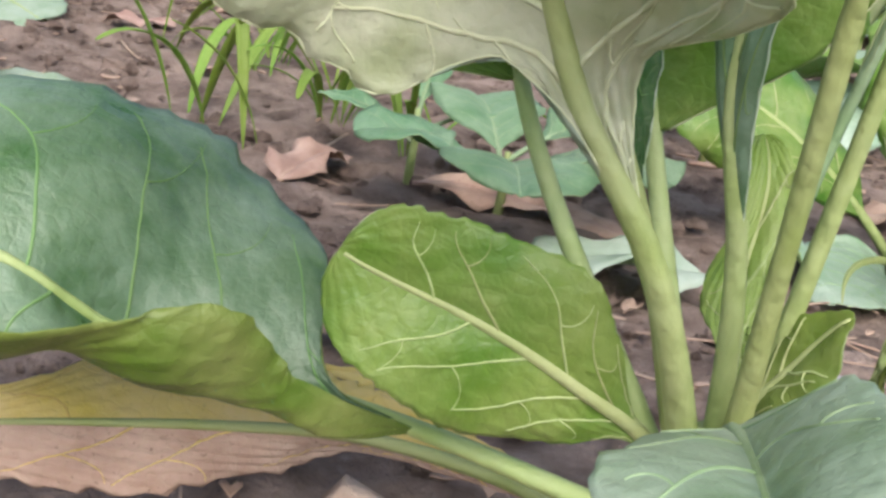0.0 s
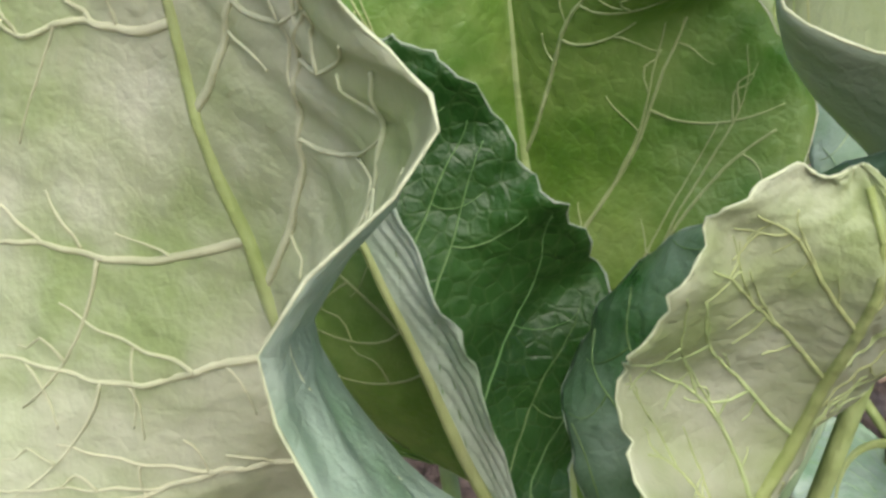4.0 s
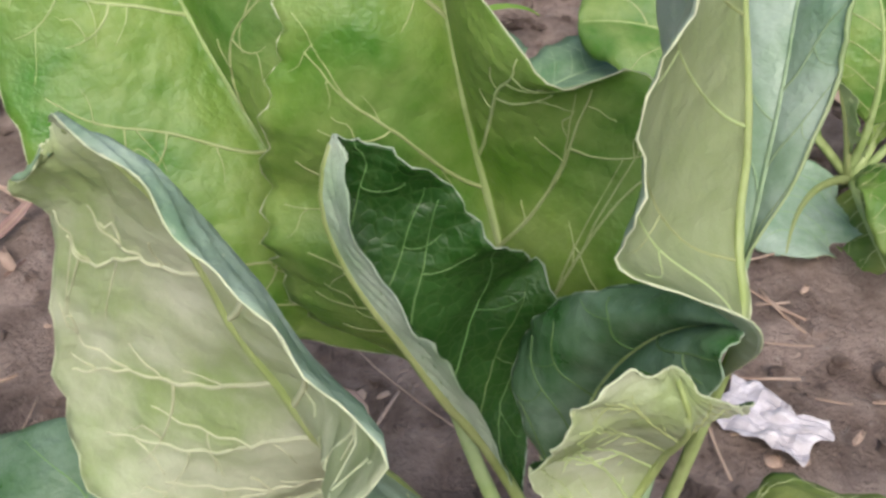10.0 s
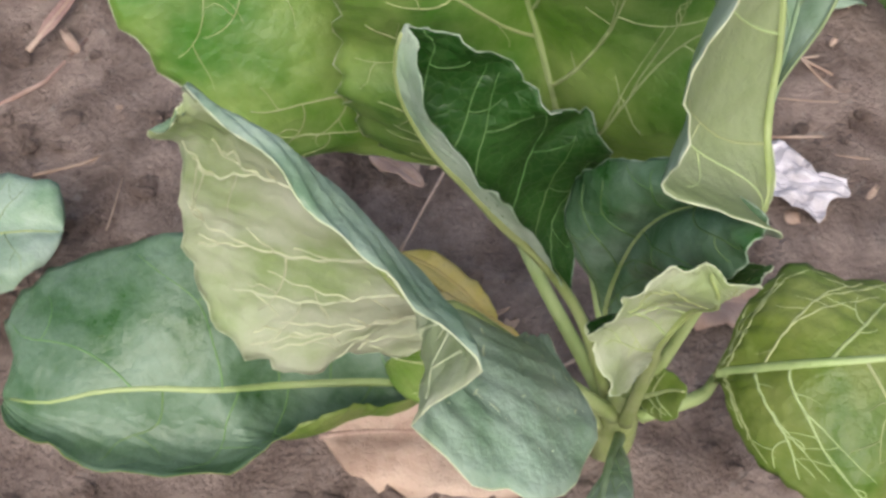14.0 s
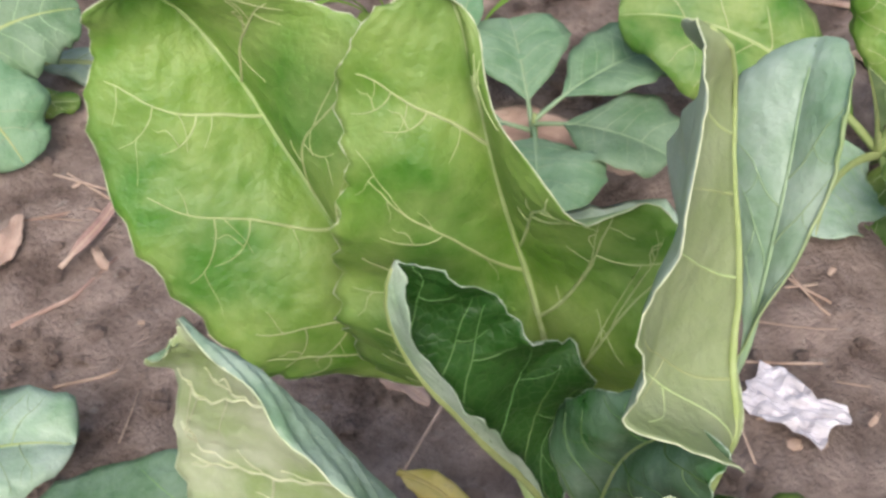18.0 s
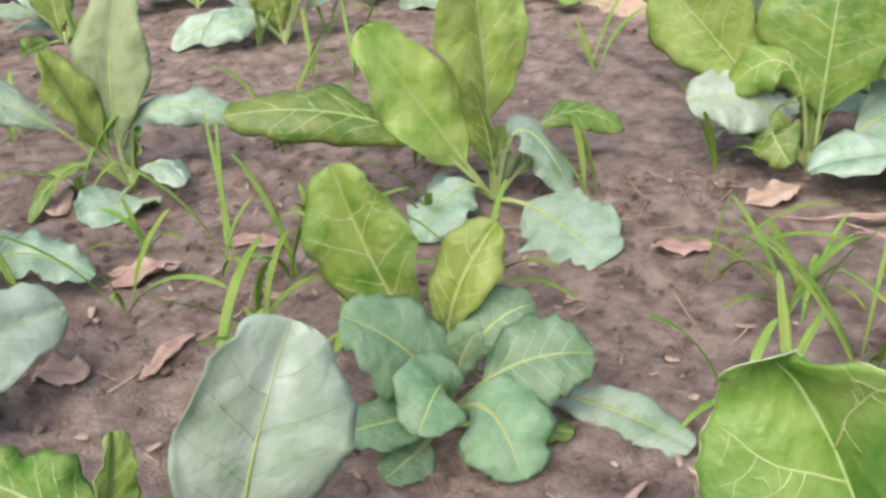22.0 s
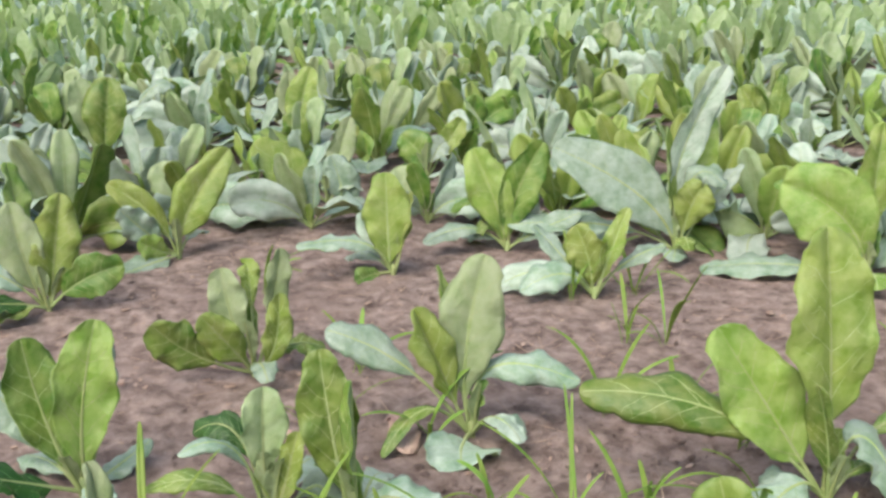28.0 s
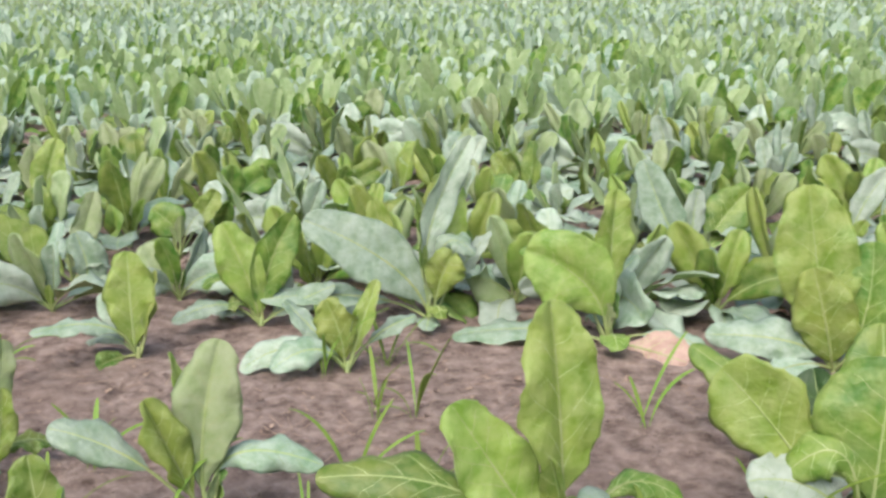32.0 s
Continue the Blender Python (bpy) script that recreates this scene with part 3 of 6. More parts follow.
# ---- the plant that the camera rises past ----
CROWN = Vector((0.132, 0.292, 0.0))
MAIN_LEAVES = {
    'A': ((0.1, -0.8, 0.5), [
        (0.122, 0.300, 0.060, 0.000, 0.000, 0.000, 0.000, 0.000, 0.000),
        (0.062, 0.374, 0.165, 0.000, 0.000, 0.000, 0.000, 0.000, 0.000),
        (0.057, 0.386, 0.180, -0.047, -0.005, -0.013, -0.013, -0.015, 0.029),
        (-0.010, 0.410, 0.246, -0.054, -0.043, -0.043, 0.005, -0.021, 0.026),
        (-0.038, 0.430, 0.284, -0.070, -0.037, -0.028, 0.039, -0.028, 0.035),
        (-0.060, 0.442, 0.323, -0.064, -0.025, -0.011, 0.069, -0.019, 0.035),
        (-0.080, 0.448, 0.351, -0.036, -0.018, -0.005, 0.061, -0.018, 0.020),
        (-0.090, 0.438, 0.371, -0.020, -0.012, -0.003, 0.041, -0.012, 0.011),
        (-0.080, 0.434, 0.379, 0.000, 0.000, 0.000, 0.000, 0.000, 0.000),
    ]),
    'B': ((-0.05, -0.85, 0.5), [
        (0.130, 0.300, 0.060, 0.000, 0.000, 0.000, 0.000, 0.000, 0.000),
        (0.106, 0.351, 0.158, 0.000, 0.000, 0.000, 0.000, 0.000, 0.000),
        (0.102, 0.358, 0.175, -0.064, 0.007, 0.007, 0.049, -0.015, 0.021),
        (0.085, 0.359, 0.237, -0.093, -0.003, 0.008, 0.058, -0.028, 0.040),
        (0.077, 0.372, 0.262, -0.086, -0.004, 0.004, 0.066, -0.031, 0.056),
        (0.070, 0.375, 0.286, -0.077, -0.007, 0.014, 0.050, -0.038, 0.050),
        (0.060, 0.376, 0.327, -0.059, -0.010, 0.006, 0.031, -0.041, 0.013),
        (0.051, 0.387, 0.365, -0.053, -0.008, -0.001, 0.009, -0.024, 0.003),
        (0.041, 0.393, 0.398, -0.027, -0.005, -0.002, 0.005, -0.003, -0.004),
        (0.031, 0.389, 0.408, 0.000, 0.000, 0.000, 0.000, 0.000, 0.000),
    ]),
    'C': ((0.9, -0.3, 0.3), [
        (0.126, 0.296, 0.060, 0.000, 0.000, 0.000, 0.000, 0.000, 0.000),
        (0.098, 0.312, 0.145, 0.000, 0.000, 0.000, 0.000, 0.000, 0.000),
        (0.078, 0.313, 0.185, 0.004, -0.004, 0.005, 0.020, 0.015, 0.010),
        (0.063, 0.312, 0.209, 0.009, -0.005, 0.009, 0.042, 0.021, 0.026),
        (0.055, 0.311, 0.224, 0.008, -0.008, 0.013, 0.043, 0.021, 0.034),
        (0.045, 0.312, 0.241, 0.010, -0.010, 0.011, 0.039, 0.013, 0.035),
        (0.033, 0.313, 0.260, 0.010, -0.007, 0.011, 0.037, 0.011, 0.028),
        (0.024, 0.318, 0.275, 0.007, -0.011, 0.011, 0.036, 0.007, 0.027),
        (0.018, 0.324, 0.290, 0.011, -0.012, 0.011, 0.026, 0.004, 0.023),
        (0.018, 0.328, 0.305, 0.008, -0.006, 0.007, 0.012, 0.000, 0.013),
        (0.022, 0.329, 0.319, 0.000, 0.000, 0.000, 0.000, 0.000, 0.000),
    ]),
    'D': ((-0.9, 0.2, 0.2), [
        (0.138, 0.292, 0.060, 0.000, 0.000, 0.000, 0.000, 0.000, 0.000),
        (0.148, 0.272, 0.269, 0.000, 0.000, 0.000, 0.000, 0.000, 0.000),
        (0.148, 0.268, 0.299, 0.003, 0.004, 0.001, -0.008, -0.038, 0.035),
        (0.145, 0.285, 0.322, -0.001, 0.017, -0.002, -0.044, -0.048, 0.026),
        (0.145, 0.293, 0.341, -0.013, 0.037, -0.005, -0.046, -0.053, 0.025),
        (0.141, 0.302, 0.368, -0.017, 0.049, -0.012, -0.034, -0.058, 0.033),
        (0.137, 0.310, 0.389, -0.012, 0.045, -0.017, -0.022, -0.055, 0.028),
        (0.136, 0.321, 0.406, -0.003, 0.025, -0.016, -0.021, -0.036, 0.024),
        (0.128, 0.317, 0.434, -0.001, 0.013, -0.015, -0.010, -0.015, 0.007),
        (0.117, 0.313, 0.444, 0.000, 0.000, 0.000, 0.000, 0.000, 0.000),
    ]),
    'N': ((-0.3, -0.8, 0.5), [
        (0.140, 0.298, 0.060, 0.000, 0.000, 0.000, 0.000, 0.000, 0.000),
        (0.165, 0.360, 0.140, 0.000, 0.000, 0.000, 0.000, 0.000, 0.000),
        (0.180, 0.362, 0.237, -0.004, -0.001, -0.002, 0.001, -0.003, 0.012),
        (0.185, 0.381, 0.270, -0.011, 0.005, -0.013, 0.014, -0.008, 0.012),
        (0.191, 0.405, 0.303, -0.020, 0.011, -0.018, 0.018, -0.017, 0.013),
        (0.195, 0.425, 0.328, -0.025, 0.015, -0.016, 0.017, -0.018, 0.012),
        (0.198, 0.434, 0.341, -0.021, 0.014, -0.016, 0.013, -0.007, 0.006),
        (0.201, 0.442, 0.344, 0.000, 0.000, 0.000, 0.000, 0.000, 0.000),
    ]),
    'E': ((0.5, 0.6, 0.5), [
        (0.128, 0.288, 0.060, 0.000, 0.000, 0.000, 0.000, 0.000, 0.000),
        (0.090, 0.268, 0.150, 0.000, 0.000, 0.000, 0.000, 0.000, 0.000),
        (0.066, 0.269, 0.184, 0.014, -0.003, 0.012, -0.020, -0.004, 0.008),
        (0.053, 0.264, 0.212, 0.040, -0.053, 0.006, -0.037, 0.003, -0.033),
        (0.041, 0.259, 0.235, 0.034, -0.082, 0.014, -0.045, 0.001, -0.046),
        (0.031, 0.249, 0.254, 0.022, -0.072, 0.010, -0.050, -0.002, -0.058),
        (0.019, 0.247, 0.272, 0.010, -0.061, 0.027, -0.052, -0.002, -0.066),
        (0.015, 0.247, 0.284, 0.029, -0.063, 0.042, -0.055, 0.000, -0.070),
        (0.003, 0.248, 0.306, 0.030, -0.055, 0.035, -0.057, 0.011, -0.071),
        (-0.005, 0.248, 0.332, 0.023, -0.046, 0.027, -0.054, 0.016, -0.063),
        (-0.011, 0.245, 0.352, 0.017, -0.033, 0.017, -0.043, 0.019, -0.049),
        (-0.019, 0.245, 0.366, 0.013, -0.021, 0.012, -0.029, 0.015, -0.030),
        (-0.032, 0.249, 0.372, 0.008, -0.010, 0.006, -0.019, 0.004, -0.017),
        (-0.037, 0.254, 0.372, 0.000, 0.000, 0.000, 0.000, 0.000, 0.000),
    ]),
    'F': ((-0.1, -0.55, 0.8), [
        (0.134, 0.293, 0.060, 0.000, 0.000, 0.000, 0.000, 0.000, 0.000),
        (0.122, 0.285, 0.140, 0.000, 0.000, 0.000, 0.000, 0.000, 0.000),
        (0.107, 0.280, 0.198, -0.006, 0.009, 0.004, 0.006, -0.010, 0.007),
        (0.110, 0.284, 0.230, -0.020, 0.010, -0.003, 0.009, -0.015, 0.011),
        (0.115, 0.281, 0.260, -0.029, 0.026, -0.012, 0.009, -0.028, 0.008),
        (0.123, 0.272, 0.286, -0.021, 0.026, -0.005, 0.006, -0.037, 0.008),
        (0.130, 0.256, 0.309, -0.010, 0.026, -0.009, 0.004, -0.025, 0.010),
        (0.135, 0.244, 0.321, -0.006, 0.010, -0.001, 0.001, -0.009, 0.003),
        (0.138, 0.239, 0.325, 0.000, 0.000, 0.000, 0.000, 0.000, 0.000),
    ]),
    'G': ((0.2, 0.75, 0.4), [
        (0.134, 0.284, 0.060, 0.000, 0.000, 0.000, 0.000, 0.000, 0.000),
        (0.120, 0.246, 0.218, 0.000, 0.000, 0.000, 0.000, 0.000, 0.000),
        (0.118, 0.240, 0.242, 0.014, 0.021, 0.004, -0.020, -0.027, 0.010),
        (0.124, 0.240, 0.265, 0.022, 0.014, 0.011, -0.036, -0.013, 0.003),
        (0.124, 0.234, 0.280, 0.024, 0.011, 0.010, -0.039, -0.012, 0.006),
        (0.124, 0.226, 0.294, 0.017, 0.007, 0.006, -0.034, -0.008, 0.010),
        (0.123, 0.220, 0.309, 0.011, 0.005, 0.003, -0.027, -0.002, 0.009),
        (0.120, 0.222, 0.319, 0.003, -0.001, 0.001, -0.013, 0.003, 0.005),
        (0.116, 0.225, 0.325, 0.000, 0.000, 0.000, 0.000, 0.000, 0.000),
    ]),
    'J': ((0.0, -0.35, 0.95), [
        (0.120, 0.286, 0.050, 0.000, 0.000, 0.000, 0.000, 0.000, 0.000),
        (0.046, 0.310, 0.060, 0.000, 0.000, 0.000, 0.000, 0.000, 0.000),
        (0.023, 0.304, 0.069, -0.013, -0.020, 0.016, -0.008, -0.006, 0.009),
        (-0.020, 0.298, 0.080, 0.018, -0.020, 0.017, 0.020, 0.048, 0.027),
        (-0.052, 0.291, 0.091, 0.036, -0.025, 0.023, 0.021, 0.076, 0.038),
        (-0.081, 0.277, 0.116, 0.038, -0.023, -0.002, 0.015, 0.086, 0.024),
        (-0.105, 0.275, 0.122, 0.037, -0.041, -0.005, -0.003, 0.073, 0.023),
        (-0.130, 0.272, 0.125, 0.005, -0.037, -0.010, -0.032, 0.070, 0.005),
        (-0.159, 0.268, 0.120, 0.007, -0.021, 0.000, -0.030, 0.045, 0.000),
        (-0.182, 0.273, 0.115, 0.000, 0.000, 0.000, 0.000, 0.000, 0.000),
    ]),
    'U': ((0.0, -0.2, 0.95), [
        (0.120, 0.288, 0.040, 0.000, 0.000, 0.000, 0.000, 0.000, 0.000),
        (0.069, 0.349, 0.025, 0.001, -0.001, -0.005, 0.001, 0.013, 0.005),
        (0.024, 0.353, 0.030, 0.001, 0.007, -0.010, 0.015, 0.024, 0.005),
        (-0.024, 0.340, 0.035, 0.011, 0.005, -0.020, 0.035, 0.044, 0.005),
        (-0.071, 0.330, 0.035, 0.014, -0.011, -0.020, 0.005, 0.031, 0.010),
        (-0.106, 0.321, 0.035, 0.011, -0.004, -0.020, 0.006, 0.009, 0.010),
        (-0.131, 0.322, 0.030, 0.004, -0.001, -0.010, 0.002, 0.001, 0.010),
        (-0.144, 0.318, 0.030, 0.000, 0.000, 0.000, 0.000, 0.000, 0.000),
    ]),
    'I': ((0.1, -0.2, 0.95), [
        (0.142, 0.288, 0.060, 0.000, 0.000, 0.000, 0.000, 0.000, 0.000),
        (0.170, 0.290, 0.080, 0.000, 0.000, 0.000, 0.000, 0.000, 0.000),
        (0.174, 0.285, 0.120, 0.001, 0.008, -0.000, -0.001, -0.007, 0.000),
        (0.185, 0.278, 0.140, 0.004, 0.038, -0.000, -0.010, -0.023, -0.020),
        (0.202, 0.271, 0.160, 0.009, 0.059, -0.010, -0.009, -0.041, -0.040),
        (0.230, 0.271, 0.165, 0.011, 0.052, -0.015, -0.006, -0.058, -0.045),
        (0.269, 0.282, 0.150, 0.004, 0.033, -0.010, 0.000, -0.049, -0.040),
        (0.298, 0.294, 0.130, 0.000, 0.000, 0.000, 0.000, 0.000, 0.000),
    ]),
    'K': ((-0.1, -0.9, 0.35), [
        (0.120, 0.285, 0.050, 0.000, 0.000, 0.000, 0.000, 0.000, 0.000),
        (0.109, 0.290, 0.080, -0.004, -0.000, -0.002, -0.006, -0.000, 0.010),
        (0.089, 0.290, 0.092, -0.007, 0.002, -0.019, 0.006, -0.000, 0.020),
        (0.069, 0.290, 0.103, -0.018, -0.002, -0.028, 0.015, -0.000, 0.027),
        (0.049, 0.290, 0.112, -0.021, -0.008, -0.023, 0.009, 0.001, 0.026),
        (0.029, 0.290, 0.119, -0.017, -0.006, -0.019, 0.008, -0.000, 0.023),
        (0.016, 0.290, 0.124, -0.009, 0.000, -0.011, 0.006, -0.000, 0.017),
        (0.010, 0.290, 0.127, 0.000, 0.000, 0.000, 0.000, 0.000, 0.000),
    ]),
    'Q': ((0.1, -0.3, 0.95), [
        (0.132, 0.280, 0.050, 0.000, 0.000, 0.000, 0.000, 0.000, 0.000),
        (0.111, 0.226, 0.120, 0.012, -0.002, 0.006, -0.006, -0.001, -0.005),
        (0.102, 0.189, 0.134, 0.016, 0.002, 0.017, -0.022, 0.006, -0.002),
        (0.094, 0.161, 0.144, 0.020, 0.000, 0.019, -0.027, 0.006, -0.005),
        (0.089, 0.141, 0.149, 0.018, 0.000, 0.016, -0.024, 0.004, -0.007),
        (0.085, 0.126, 0.152, 0.000, 0.000, 0.000, 0.000, 0.000, 0.000),
    ]),
    'Y': ((-0.1, -0.8, 0.5), [
        (0.132, 0.296, 0.050, 0.000, 0.000, 0.000, 0.000, 0.000, 0.000),
        (0.138, 0.311, 0.098, -0.003, 0.001, -0.001, 0.003, -0.001, 0.001),
        (0.140, 0.326, 0.110, -0.010, -0.004, -0.004, 0.007, 0.000, 0.001),
        (0.142, 0.336, 0.124, -0.013, -0.004, -0.007, 0.014, 0.003, 0.009),
        (0.146, 0.345, 0.139, -0.010, -0.003, -0.004, 0.011, 0.004, 0.010),
        (0.147, 0.354, 0.155, -0.010, -0.003, -0.003, 0.008, 0.001, 0.001),
        (0.146, 0.362, 0.163, 0.000, 0.000, 0.000, 0.000, 0.000, 0.000),
    ]),
    'Z': ((-0.3, -0.6, 0.7), [
        (0.136, 0.286, 0.050, 0.000, 0.000, 0.000, 0.000, 0.000, 0.000),
        (0.137, 0.279, 0.105, -0.001, 0.002, 0.003, 0.001, -0.007, -0.002),
        (0.142, 0.276, 0.116, -0.001, 0.010, 0.009, 0.000, -0.013, -0.004),
        (0.146, 0.273, 0.126, -0.000, 0.008, 0.005, 0.000, -0.013, -0.002),
        (0.149, 0.269, 0.134, 0.000, 0.004, 0.002, 0.001, -0.004, -0.000),
        (0.151, 0.267, 0.137, 0.000, 0.000, 0.000, 0.000, 0.000, 0.000),
    ]),
}
MAIN_LOOKS = {
    "A": (GREEN, PALE, dict(bow=0.1, wave=0.05, quilt=0.0008, seed=1), "broad upright green leaf with light veins"),
    "B": (GREEN, PALE, dict(bow=0.1, wave=0.07, quilt=0.0008, seed=2), "tall upright green leaf with one folded margin"),
    "C": (DARK, SAGE, dict(bow=(0.1, -0.12), wave=0.1, waves=13, quilt=0.0012, seed=3), "dark green cupped leaf, its inner shade in the colour, with a rolled pale margin"),
    "D": (MIST, PALE, dict(bow=0.12, wave=0.06, seed=4), "tall leaf folded along its midrib, pale underside out"),
    "N": (TEAL, PALE, dict(bow=0.1, wave=0.05, roll=(0, 160), seed=5), "blue-green leaf with a turned-up edge"),
    "E": (TEAL, CREAM, dict(bow=(0.1, 0.06), wave=0.04, quilt=0.0024, seed=6), "large leaf turned over, cream underside with raised veins"),
    "F": (SEA, GREEN, dict(bow=0.2, roll=(0, 60), wave=0.12, waves=9, seed=8), "cupped dark blue-green leaf"),
    "G": (DARK, CREAM, dict(bow=0.1, wave=0.06, waves=10, teeth=0.025, quilt=0.001, seed=9), "small curled leaf with pale underside"),
    "U": (YELLOW, DRY, dict(bow=0.06, wave=0.06, quilt=0.0016, teeth=0.06, lobes=0.04, seed=21), "low leaf yellowing along its upper half and dried to tan"),
    "J": (SEA, GREEN, dict(bow=(-0.4, 0.1), wave=0.04, quilt=0.001, seed=10), "low spreading leaf with a fold, its waxy bloom lightened for sky sheen"),
    "I": (GREEN, PALE, dict(bow=0.12, wave=0.06, quilt=0.0018, seed=11), "low green leaf with a pale midrib"),
    "K": (GREEN, PALE, dict(bow=0.06, wave=0.03, quilt=0.0006, seed=12), "oval green leaf with dusty pale patches"),
    "Y": (LIME, LIME, dict(bow=0.2, wave=0.22, waves=9, quilt=0.0012, seed=14), "small crumpled yellow-green leaf"),
    "Z": (GREEN, PALE, dict(bow=0.1, wave=0.12, waves=8, seed=15), "small young leaf"),
    "Q": (TEAL, PALE, dict(bow=0.1, wave=0.08, seed=13), "low blue-green leaf near the soil"),
}


def main_plant():
    plant = thing("leafy_plant", (CROWN.x, CROWN.y, 0), "large young mustard plant with broad veined leaves in bare soil", "plant", "mustard plants")
    stump = [(0, 0, -0.02), (0.002, 0.001, 0.02), (0, 0, 0.055), (-0.002, 0, 0.085)]
    part("stem", mesh_from("stem", *rods([tube(stump, [0.011, 0.012, 0.011, 0.006], 10)]), [STALK]), plant, "short pale green stem")
    for key, (face, stations) in MAIN_LEAVES.items():
        top, under, how, label = MAIN_LOOKS[key]
        moved = [(x - CROWN.x, y - CROWN.y, z, *rest) for x, y, z, *rest in stations]
        blade = Loft(face, moved, nu=72, nv=18, **how)
        cream = key == 'E'
        blade.sink = 0.0003 if cream else {'C': -0.0002, 'G': 0.00015, 'D': 0.00015}.get(key, -0.0002)
        veins = VEIN_PALE if cream else YELLOW if key == "U" else VEIN if key in "ABIGD" else None
        size = 0.0011 if cream else 0.0009 if key in "ABI" else 0.00045 if key in "KUCF" else 0.0006
        leaf = add_leaf(plant, blade, top, under, veins, 6 if key in "EC" else 4 if key in "AB" else 5, size, 0.0048 if key == "E" else 0.0036 if blade.widest > 0.04 else 0.0028, label, key in "ABEGI", split=True, other=DRY if key == "U" else None)
        if key in "ABCDEFG":
            part("margin", blade.margin("margin", SAGE if key in "CF" else VEIN_PALE, 0.00032), leaf, "thin pale leaf margin")
    return plant


main_plant()

# ---- the plants round it, each as it stands ----
KINDS = {"green": (GREEN, PALE), "dark": (DARK, PALE), "teal": (TEAL, PALE), "lime": (LIME, PALE), "pale": (PALE, GREEN), "mist": (MIST, PALE), "weed": (WEED, PALE), "yellow": (YELLOW, YELLOW), "dry": (DRY, DRY)}


def crop_plant(x, y, leaves, label, seed=0, nu=20, nv=5, veins=5, facing=300.0):
    plant = thing("leafy_plant", (x, y, ground_height(x, y)), label, "plant", "mustard plants")
    rnd = random.Random(seed * 13 + 5)
    part("stem", mesh_from("stem", *rods([tube([(0, 0, -0.02), (0, 0, 0.012), (0.002, 0, 0.03)], [0.008, 0.008, 0.003], 6)]), [STALK]), plant)
    inner = [(rnd.uniform(0, 360), rnd.uniform(5, 25), rnd.uniform(0.08, 0.16), rnd.uniform(0.03, 0.055), 10, 30, rnd.choice(["lime", "green"])) for _ in range(2)]
    low = [(rnd.uniform(0, 360), rnd.uniform(52, 68), rnd.uniform(0.2, 0.3), rnd.uniform(0.09, 0.13), rnd.uniform(35, 75), 12, rnd.choice(["teal", "mist"])) for _ in range(2 if y > 0.8 else 0)]
    for k, (azimuth, lean, length, width, droop, fold, kind) in enumerate(leaves + inner + low):
        a = radians(azimuth)
        face, st = sprig(azimuth, lean, length, width * 1.18, droop, fold, 0.2 if lean < 40 else 0.28, rnd.uniform(-10, 10),
                         (0.006 * math.cos(a), 0.006 * math.sin(a), 0.008), facing + rnd.uniform(-40, 40) if facing is not None else rnd.uniform(0, 360), rnd.uniform(-0.7, 0.7))
        blade = Blade(face, st, bow=rnd.uniform(0.04, 0.2), wave=rnd.uniform(0.1, 0.26), waves=rnd.uniform(4, 9), lobes=rnd.uniform(0.04, 0.1), teeth=0.035, quilt=0.0012 if nu > 15 else 0.0, seed=seed * 11 + k, nu=nu, nv=nv, thick=0.0006)
        top, under = KINDS[kind]
        leaf_label = {"yellow": "yellowing leaf", "dry": "withered tan leaf", "teal": "blue-green waxy leaf"}.get(kind, "")
        add_leaf(plant, blade, top, under, None, veins, 0.0008, 0.0036, leaf_label, False)
    return plant


